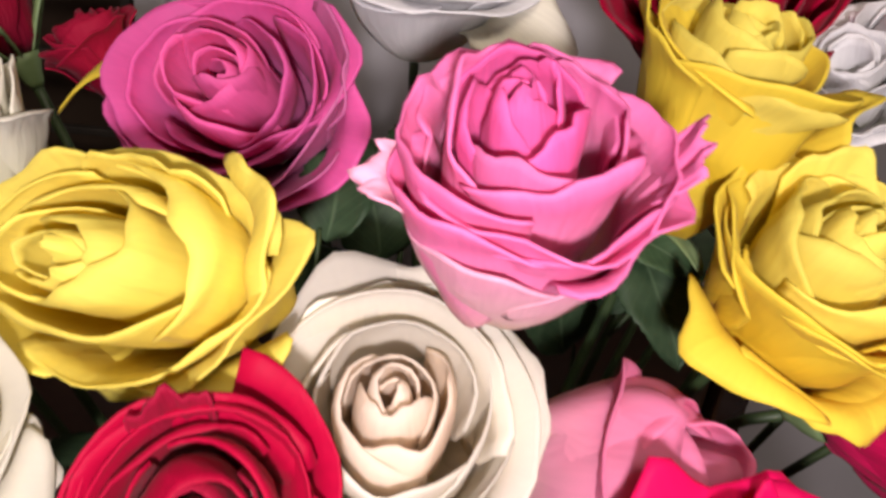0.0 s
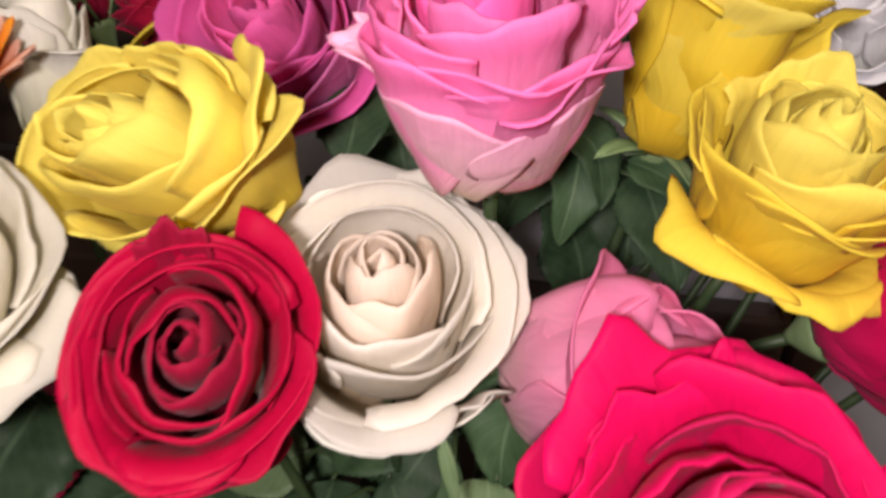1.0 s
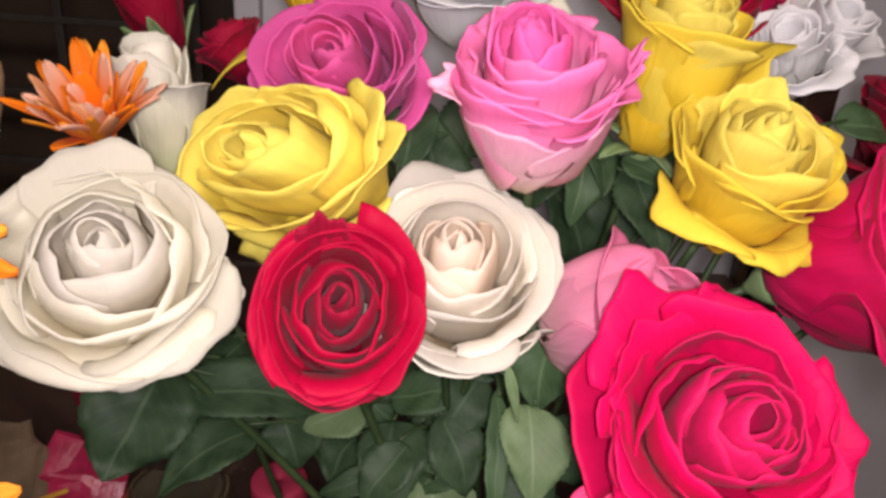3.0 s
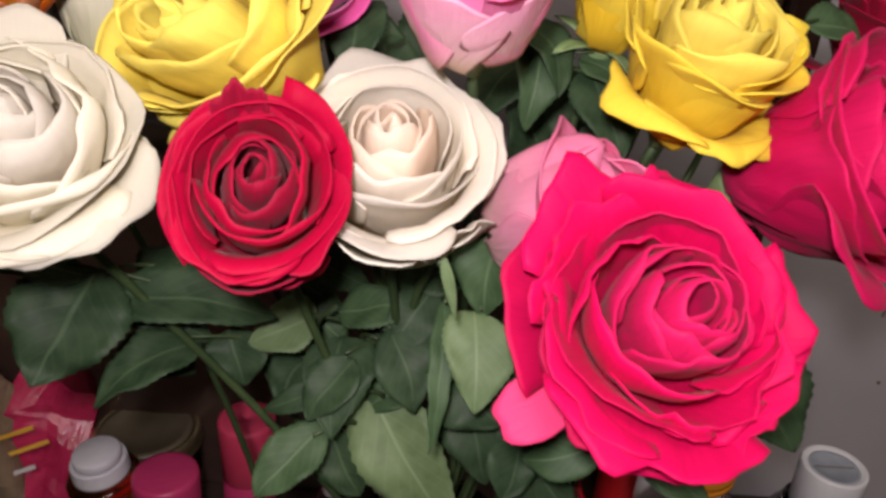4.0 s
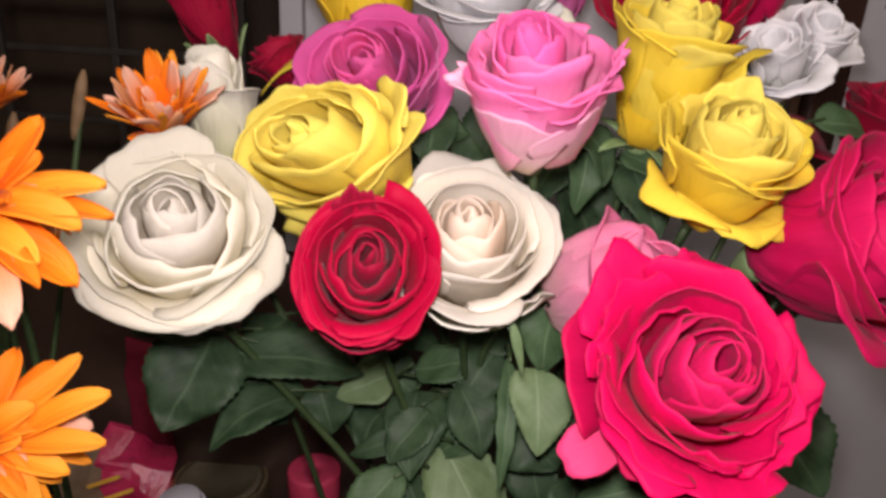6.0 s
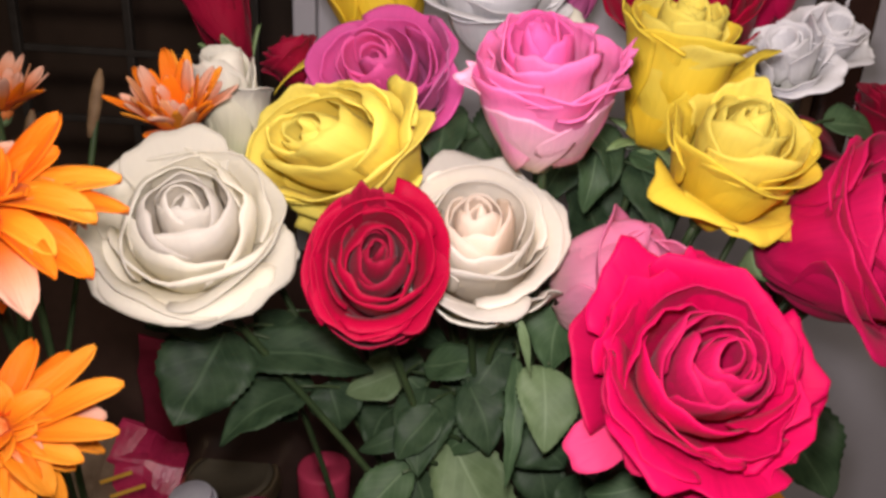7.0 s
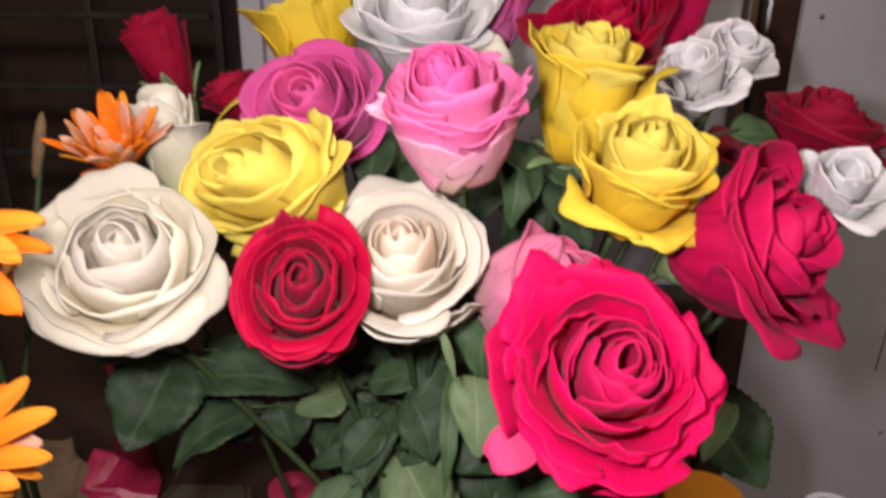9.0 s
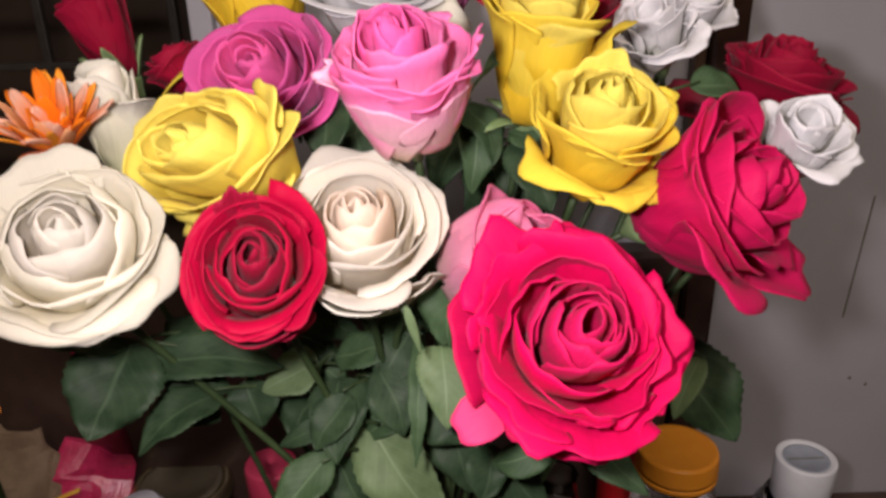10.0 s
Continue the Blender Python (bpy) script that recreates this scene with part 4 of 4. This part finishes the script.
leaf(hot_front, (0.068, 0.110, 0.316), (0.042, 0.115, 0.302), 0.015, "mid")
leaf(white_left, (-0.121, 0.158, 0.343), (-0.154, 0.153, 0.342), 0.017, "mid")
leaf(white_left, (-0.075, 0.185, 0.301), (-0.067, 0.173, 0.280), 0.024, "dark")
leaf(white_centre, (-0.022, 0.163, 0.291), (-0.058, 0.160, 0.278), 0.012, "dark")
leaf(yellow_right, (0.143, 0.201, 0.444), (0.170, 0.211, 0.438), 0.017, "mid")
leaf(white_centre, (-0.017, 0.193, 0.316), (0.022, 0.186, 0.304), 0.020, "dark")
leaf(white_centre, (-0.059, 0.210, 0.316), (-0.084, 0.205, 0.317), 0.020, "mid")
leaf(white_centre, (-0.051, 0.190, 0.340), (-0.014, 0.197, 0.323), 0.022, "dark")
leaf(yellow_left, (-0.029, 0.190, 0.418), (-0.019, 0.218, 0.438), 0.022, "dark")
leaf(pink_centre, (0.040, 0.200, 0.440), (0.055, 0.179, 0.414), 0.018, "dark")
leaf(yellow_right, (0.061, 0.194, 0.428), (0.081, 0.187, 0.418), 0.016, "mid")
leaf(white_left, (-0.118, 0.181, 0.316), (-0.082, 0.182, 0.299), 0.020, "dark")
leaf(white_centre, (-0.004, 0.190, 0.331), (0.033, 0.192, 0.335), 0.021, "dark")
leaf(hot_front, (0.046, 0.136, 0.293), (0.040, 0.120, 0.275), 0.019, "dark")
leaf(white_centre, (0.006, 0.173, 0.290), (-0.017, 0.169, 0.272), 0.016, "mid")
leaf(white_left, (-0.115, 0.191, 0.292), (-0.090, 0.188, 0.275), 0.027, "dark")
leaf(white_centre, (-0.013, 0.193, 0.297), (0.010, 0.180, 0.279), 0.025, "dark")
leaf(white_centre, (-0.045, 0.201, 0.279), (-0.057, 0.185, 0.260), 0.027, "dark")
leaf(white_centre, (0.037, 0.153, 0.330), (0.051, 0.138, 0.310), 0.024, "dark")
leaf(white_centre, (-0.056, 0.214, 0.301), (-0.025, 0.205, 0.282), 0.027, "mid")
leaf(white_left, (-0.098, 0.207, 0.328), (-0.111, 0.183, 0.315), 0.026, "dark")
leaf(white_centre, (0.002, 0.211, 0.307), (-0.013, 0.195, 0.283), 0.023, "dark")
leaf(white_centre, (-0.014, 0.213, 0.280), (0.006, 0.195, 0.253), 0.027, "dark")
leaf(white_centre, (0.012, 0.182, 0.329), (-0.005, 0.166, 0.307), 0.022, "dark")
leaf(white_centre, (-0.021, 0.165, 0.308), (-0.037, 0.148, 0.288), 0.022, "dark")
leaf(yellow_right, (0.041, 0.233, 0.414), (0.025, 0.223, 0.386), 0.024, "dark")
leaf(magenta, (-0.046, 0.223, 0.399), (-0.033, 0.212, 0.370), 0.027, "dark")
leaf(magenta, (-0.012, 0.243, 0.383), (-0.021, 0.266, 0.424), 0.034, "dark")
leaf(magenta, (-0.016, 0.231, 0.358), (-0.038, 0.252, 0.388), 0.031, "dark")
leaf(yellow_right, (0.074, 0.236, 0.373), (0.078, 0.260, 0.411), 0.031, "dark")
leaf(yellow_right, (0.063, 0.230, 0.358), (0.045, 0.247, 0.394), 0.034, "dark")
leaf(magenta, (-0.001, 0.261, 0.403), (0.010, 0.281, 0.434), 0.029, "dark")
leaf(yellow_right, (0.092, 0.239, 0.389), (0.110, 0.256, 0.416), 0.028, "dark")
leaf(pink_centre, (0.046, 0.179, 0.455), (0.063, 0.193, 0.466), 0.006, "mid")
leaf(white_centre, (-0.006, 0.170, 0.318), (0.008, 0.152, 0.288), 0.022, "dark")
leaf(white_centre, (0.026, 0.168, 0.290), (0.036, 0.150, 0.252), 0.024, "dark")
leaf(white_centre, (-0.030, 0.172, 0.262), (-0.014, 0.158, 0.232), 0.022, "dark")
leaf(hot_front, (0.050, 0.150, 0.276), (0.074, 0.140, 0.252), 0.024, "dark")
leaf(yellow_right, (0.062, 0.196, 0.420), (0.074, 0.176, 0.392), 0.022, "dark")
leaf(white_centre, (0.010, 0.113, 0.378), (0.015, 0.111, 0.355), 0.003, "pale")


# ---------------------------------------------------------------- vase
vase = new("vase")
vase.location = (0.02, 0.2, 0.0)
tagged(vase, "clear glass vase that holds the rose stems", "vase")
part("glass_body", mesh_from("glass_body", *lathe([(0.034, 0.001), (0.037, 0.004), (0.036, 0.06), (0.033, 0.12), (0.037, 0.18), (0.0345, 0.18), (0.0305, 0.12), (0.033, 0.06), (0.034, 0.012), (0.002, 0.011)], 40)), GLASS, vase)


# ---------------------------------------------------------------- things on the table
def upright(name, label, category, x, y, z=0.0, lean_x=0.0, lean_y=0.0):
    thing = new(name)
    thing.matrix_world = pose(x, y, z, lean_x, lean_y, 0)
    return tagged(thing, label, category)


def ridged_cap(r, z0, z1, ridges=36, depth=0.0006, lip=0.0012):
    """A bottle cap with a knurled side and a rounded, slightly dished top."""
    sides = ridges * 2
    verts, faces = [], []
    rows = [(r, z0, 0), (r, z0 + 0.15 * (z1 - z0), 1), (r * 0.985, z1 - lip, 1), (r * 0.96, z1, 0), (r * 0.86, z1 + 0.0002, 0), (r * 0.8, z1 - 0.0005, 0)]
    for rad, z, toothed in rows:
        for i in range(sides):
            a = 2 * math.pi * i / sides
            q = rad - (depth if toothed and i % 2 else 0)
            verts.append((q * math.cos(a), q * math.sin(a), z))
    for k in range(len(rows) - 1):
        for i in range(sides):
            j = (i + 1) % sides
            faces.append((k * sides + i, k * sides + j, (k + 1) * sides + j, (k + 1) * sides + i))
    faces.append(tuple((len(rows) - 1) * sides + i for i in range(sides)))
    faces.append(tuple(range(sides - 1, -1, -1)))
    return verts, faces


pink = upright("bottle", "small bottle with a tall coral pink cap", "bottle", -0.114, 0.356)
part("cap", mesh_from("cap", *lathe([(0.0185, 0.062), (0.0195, 0.063), (0.0212, 0.112), (0.0206, 0.1146), (0.018, 0.115), (0.0022, 0.1148), (0.0016, 0.1138)], 40)), PINK_CAP, pink, "coral pink plastic cap")
part("body", mesh_from("body", *lathe([(0.018, 0.0), (0.0195, 0.002), (0.0195, 0.056), (0.015, 0.0605), (0.014, 0.066)], 36)), PINK_CAP_B, pink)

deep = upright("bottle", "short bottle with a deep pink cap", "bottle", -0.16, 0.311)
part("cap", mesh_from("cap", *lathe([(0.0212, 0.05), (0.0225, 0.052), (0.0225, 0.096), (0.0218, 0.0992), (0.019, 0.1), (0.001, 0.1)], 40)), PINK_CAP_B, deep, "deep pink plastic cap")
part("body", mesh_from("body", *lathe([(0.02, 0.0), (0.021, 0.002), (0.021, 0.044), (0.017, 0.05), (0.016, 0.053)], 36)), CLEAR_PLASTIC, deep)

pill = upright("pill_bottle", "amber pill bottle with a white ridged cap", "bottle", -0.200, 0.326, 0.0, 4, -5)
part("cap", mesh_from("cap", *ridged_cap(0.0195, 0.09, 0.102, 40)), WHITE_CAP, pill, "white ridged plastic cap")
part("cap_rim", mesh_from("cap_rim", *lathe([(0.016, 0.1022), (0.0165, 0.1025), (0.0162, 0.108), (0.015, 0.1093), (0.002, 0.1091)], 36)), WHITE_CAP, pill)
part("neck", mesh_from("neck", *lathe([(0.0225, 0.078), (0.0245, 0.0795), (0.0245, 0.0865), (0.0225, 0.0885), (0.018, 0.0895)], 36)), AMBER, pill)
part("body", mesh_from("body", *lathe([(0.021, 0.0), (0.0225, 0.002), (0.0225, 0.074), (0.0215, 0.0775)], 36)), AMBER, pill)
tag_paper = part("paper_label", mesh_from("paper_label", *lathe([(0.0229, 0.016), (0.0231, 0.0165), (0.0231, 0.071), (0.0229, 0.0715)], 36, False)), LABEL, pill, "white printed paper label")
for k, (z, half) in enumerate(((0.06, 0.9), (0.05, 0.7), (0.04, 0.8), (0.03, 0.55))):
    arc = [(-math.pi / 2 + half * (i / 8 - 0.5)) for i in range(9)]
    verts = [(0.0234 * math.cos(a), 0.0234 * math.sin(a), zz) for zz in (z, z + 0.003) for a in arc]
    part("print_bar", mesh_from("print_bar", verts, [(i, i + 1, i + 10, i + 9) for i in range(8)]), LID_DARK, tag_paper)

jar = upright("jar", "glass jar with a dark lid and brassy rim", "jar", -0.201, 0.385)
part("body", mesh_from("body", *lathe([(0.036, 0.0), (0.04, 0.003), (0.041, 0.05), (0.036, 0.058), (0.036, 0.062)], 44)), GLASS, jar)
part("lid_rim", mesh_from("lid_rim", *lathe([(0.0415, 0.0605), (0.0425, 0.062), (0.0425, 0.0645), (0.0412, 0.0655), (0.0418, 0.0675), (0.0412, 0.072), (0.039, 0.0745), (0.0365, 0.0745), (0.036, 0.0735)], 48)), GOLD, jar, "brassy screw rim")
part("lid_face", mesh_from("lid_face", *lathe([(0.0355, 0.0737), (0.0355, 0.0752), (0.03, 0.0756), (0.0295, 0.075), (0.001, 0.075)], 44)), LID_DARK, jar, "dull dark lid face")

orange = upright("bottle", "plastic bottle with a wide orange ridged cap", "bottle", 0.209, 0.333)
part("cap", mesh_from("cap", *ridged_cap(0.0315, 0.119, 0.136, 48, 0.0007, 0.0022)), ORANGE_CAP, orange, "wide orange screw cap")
part("cap_ring", mesh_from("cap_ring", *lathe([(0.031, 0.1135), (0.0317, 0.1138), (0.0317, 0.1182), (0.031, 0.1185)], 40)), ORANGE_CAP, orange)
part("body", mesh_from("body", *lathe([(0.031, 0.0), (0.033, 0.003), (0.033, 0.095), (0.027, 0.11), (0.026, 0.117)], 40)), CLEAR_PLASTIC, orange)

frosted = upright("bottle", "clear bottle with a frosted grey dished cap", "bottle", 0.302, 0.317)
part("cap", mesh_from("cap", *lathe([(0.0205, 0.1), (0.0215, 0.102), (0.0222, 0.1345), (0.0218, 0.1362), (0.021, 0.1368), (0.0196, 0.1366), (0.0176, 0.1352), (0.017, 0.135)], 44, False)), GREY_CAP, frosted, "frosted plastic cap with a raised lip")
part("cap_disc", mesh_from("cap_disc", *lathe([(0.0178, 0.131), (0.0178, 0.1346), (0.0152, 0.1352), (0.0145, 0.1346), (0.001, 0.1346)], 40)), SMOKY, frosted, "smoky inset disc")
part("cap_seam", box_mesh("cap_seam", (-0.014, -0.0005, 0.1347), (0.014, 0.0005, 0.1352), 0.0002), LID_DARK, frosted)
part("body", mesh_from("body", *lathe([(0.03, 0.0), (0.032, 0.003), (0.032, 0.085), (0.026, 0.096), (0.025, 0.1)], 40)), CLEAR_PLASTIC, frosted)

red_tub = upright("tub", "small red plastic tub", "tub", 0.180, 0.372)
part("body", mesh_from("body", *lathe([(0.02, 0.0), (0.021, 0.002), (0.0225, 0.098), (0.0215, 0.1), (0.0205, 0.099), (0.02, 0.09), (0.001, 0.09)], 36)), RED_PLASTIC, red_tub)

vial = upright("bottle", "clear glass bottle with a dark neck", "bottle", 0.115, 0.326)
part("body", mesh_from("body", *lathe([(0.02, 0.0), (0.022, 0.002), (0.022, 0.085), (0.016, 0.1), (0.0145, 0.118), (0.016, 0.12), (0.0125, 0.12), (0.0125, 0.1), (0.0195, 0.083), (0.0195, 0.006), (0.001, 0.005)], 40)), GLASS, vial)

for x, y, h, lx, ly in ((-0.054, 0.322, 0.105, 8, 6), (-0.033, 0.33, 0.092, -4, -8)):
    t_ = upright("tube", "slim clear plastic tube", "tube", x, y, 0.002, lx, ly)
    part("body", mesh_from("body", *lathe([(0.0085, 0.0), (0.0095, 0.001), (0.0095, h - 0.012), (0.007, h - 0.008)], 24)), CLEAR_PLASTIC, t_)
    part("cap", mesh_from("cap", *lathe([(0.0075, h - 0.0095), (0.0078, h - 0.009), (0.0074, h), (0.001, h + 0.0008)], 24)), WHITE_CAP, t_)


def crumpled(w, d, h, seed, fold=0.006):
    """A creased standing packet, open towards its top."""
    rng = np.random.RandomState(seed)
    v, a = np.meshgrid(np.linspace(0, 1, 14), np.linspace(0, 2 * np.pi, 41)[:-1], indexing="ij")
    k = 1 - 0.25 * v ** 3
    P = np.stack([w * np.sign(np.cos(a)) * np.abs(np.cos(a)) ** 0.6 * k, d * np.sign(np.sin(a)) * np.abs(np.sin(a)) ** 0.6 * (1 - 0.85 * v ** 2), h * v], -1)
    for _ in range(7):
        n = rng.normal(size=3)
        n /= np.linalg.norm(n)
        P = P + n * fold * np.abs(((P @ n) / 0.02 + rng.uniform(0, 2)) % 2 - 1)[..., None] * (v > 0.05)[..., None]
    nv, nu = P.shape[:2]
    faces = [(j * nu + i, j * nu + (i + 1) % nu, (j + 1) * nu + (i + 1) % nu, (j + 1) * nu + i) for j in range(nv - 1) for i in range(nu)]
    faces += [tuple((nv - 1) * nu + i for i in range(nu)), tuple(range(nu - 1, -1, -1))]
    return P.reshape(-1, 3), faces


packet = upright("foil_packet", "crumpled magenta foil packet with yellow print", "packet", -0.303, 0.350, 0.0, -20, 14)
part("foil", mesh_from("foil", *crumpled(0.038, 0.014, 0.128, 5, 0.009), smooth=False), MAGENTA_FOIL, packet)
for k, (x, z, w, tilt) in enumerate(((-0.008, 0.082, 0.016, 35), (0.002, 0.072, 0.02, 35), (0.004, 0.055, 0.012, 35))):
    part("print_bar", moved(box_mesh("print_bar", (-w, -0.0006, -0.0016), (w, 0.0006, 0.0016)), pose(x, -0.021, z, 0, -tilt, 0)), YELLOW_PRINT if k < 2 else LABEL, packet)
cup = upright("plastic_cup", "clear plastic cup beside the foil packet", "cup", -0.32, 0.3)
part("body", mesh_from("body", *lathe([(0.026, 0.0), (0.028, 0.002), (0.034, 0.075), (0.0355, 0.077), (0.0335, 0.0765), (0.027, 0.004), (0.001, 0.0035)], 40)), CLEAR_PLASTIC, cup)

for k, (x, y, w, h, seed, lx, ly) in enumerate(((-0.205, 0.165, 0.036, 0.15, 9, -6, 4), (-0.335, 0.36, 0.045, 0.13, 12, -10, -6))):
    bag = upright("paper_wrap", "crumpled brown paper wrapped round flower stalks" if k == 0 else "crumpled brown paper bag on the table", "paper", x, y, 0.0, lx, ly)
    part("paper", mesh_from("paper", *crumpled(w, 0.03, h, seed, 0.009), smooth=False), WRAP, bag)
cloth = upright("cloth_pouch", "dark red cloth pouch among the stalks", "pouch", -0.268, 0.405)
part("cloth", mesh_from("cloth", *crumpled(0.016, 0.012, 0.2, 17, 0.005)), DARK_RED, cloth)


# ---------------------------------------------------------------- far shelf rack in the gloom
rack = upright("shelf_rack", "dull metal shelf rack in the dark behind", "rack", -0.62, 1.18)
for x in (-0.2, 0.0, 0.22):
    part("rack_post", box_mesh("rack_post", (x - 0.007, -0.007, -0.75), (x + 0.007, 0.007, 1.2), 0.002), RACK, rack)
for k in range(12):
    part("rack_bar", box_mesh("rack_bar", (-0.188, -0.008, -0.3 + 0.12 * k), (0.208, 0.008, -0.288 + 0.12 * k), 0.002), RACK, rack)
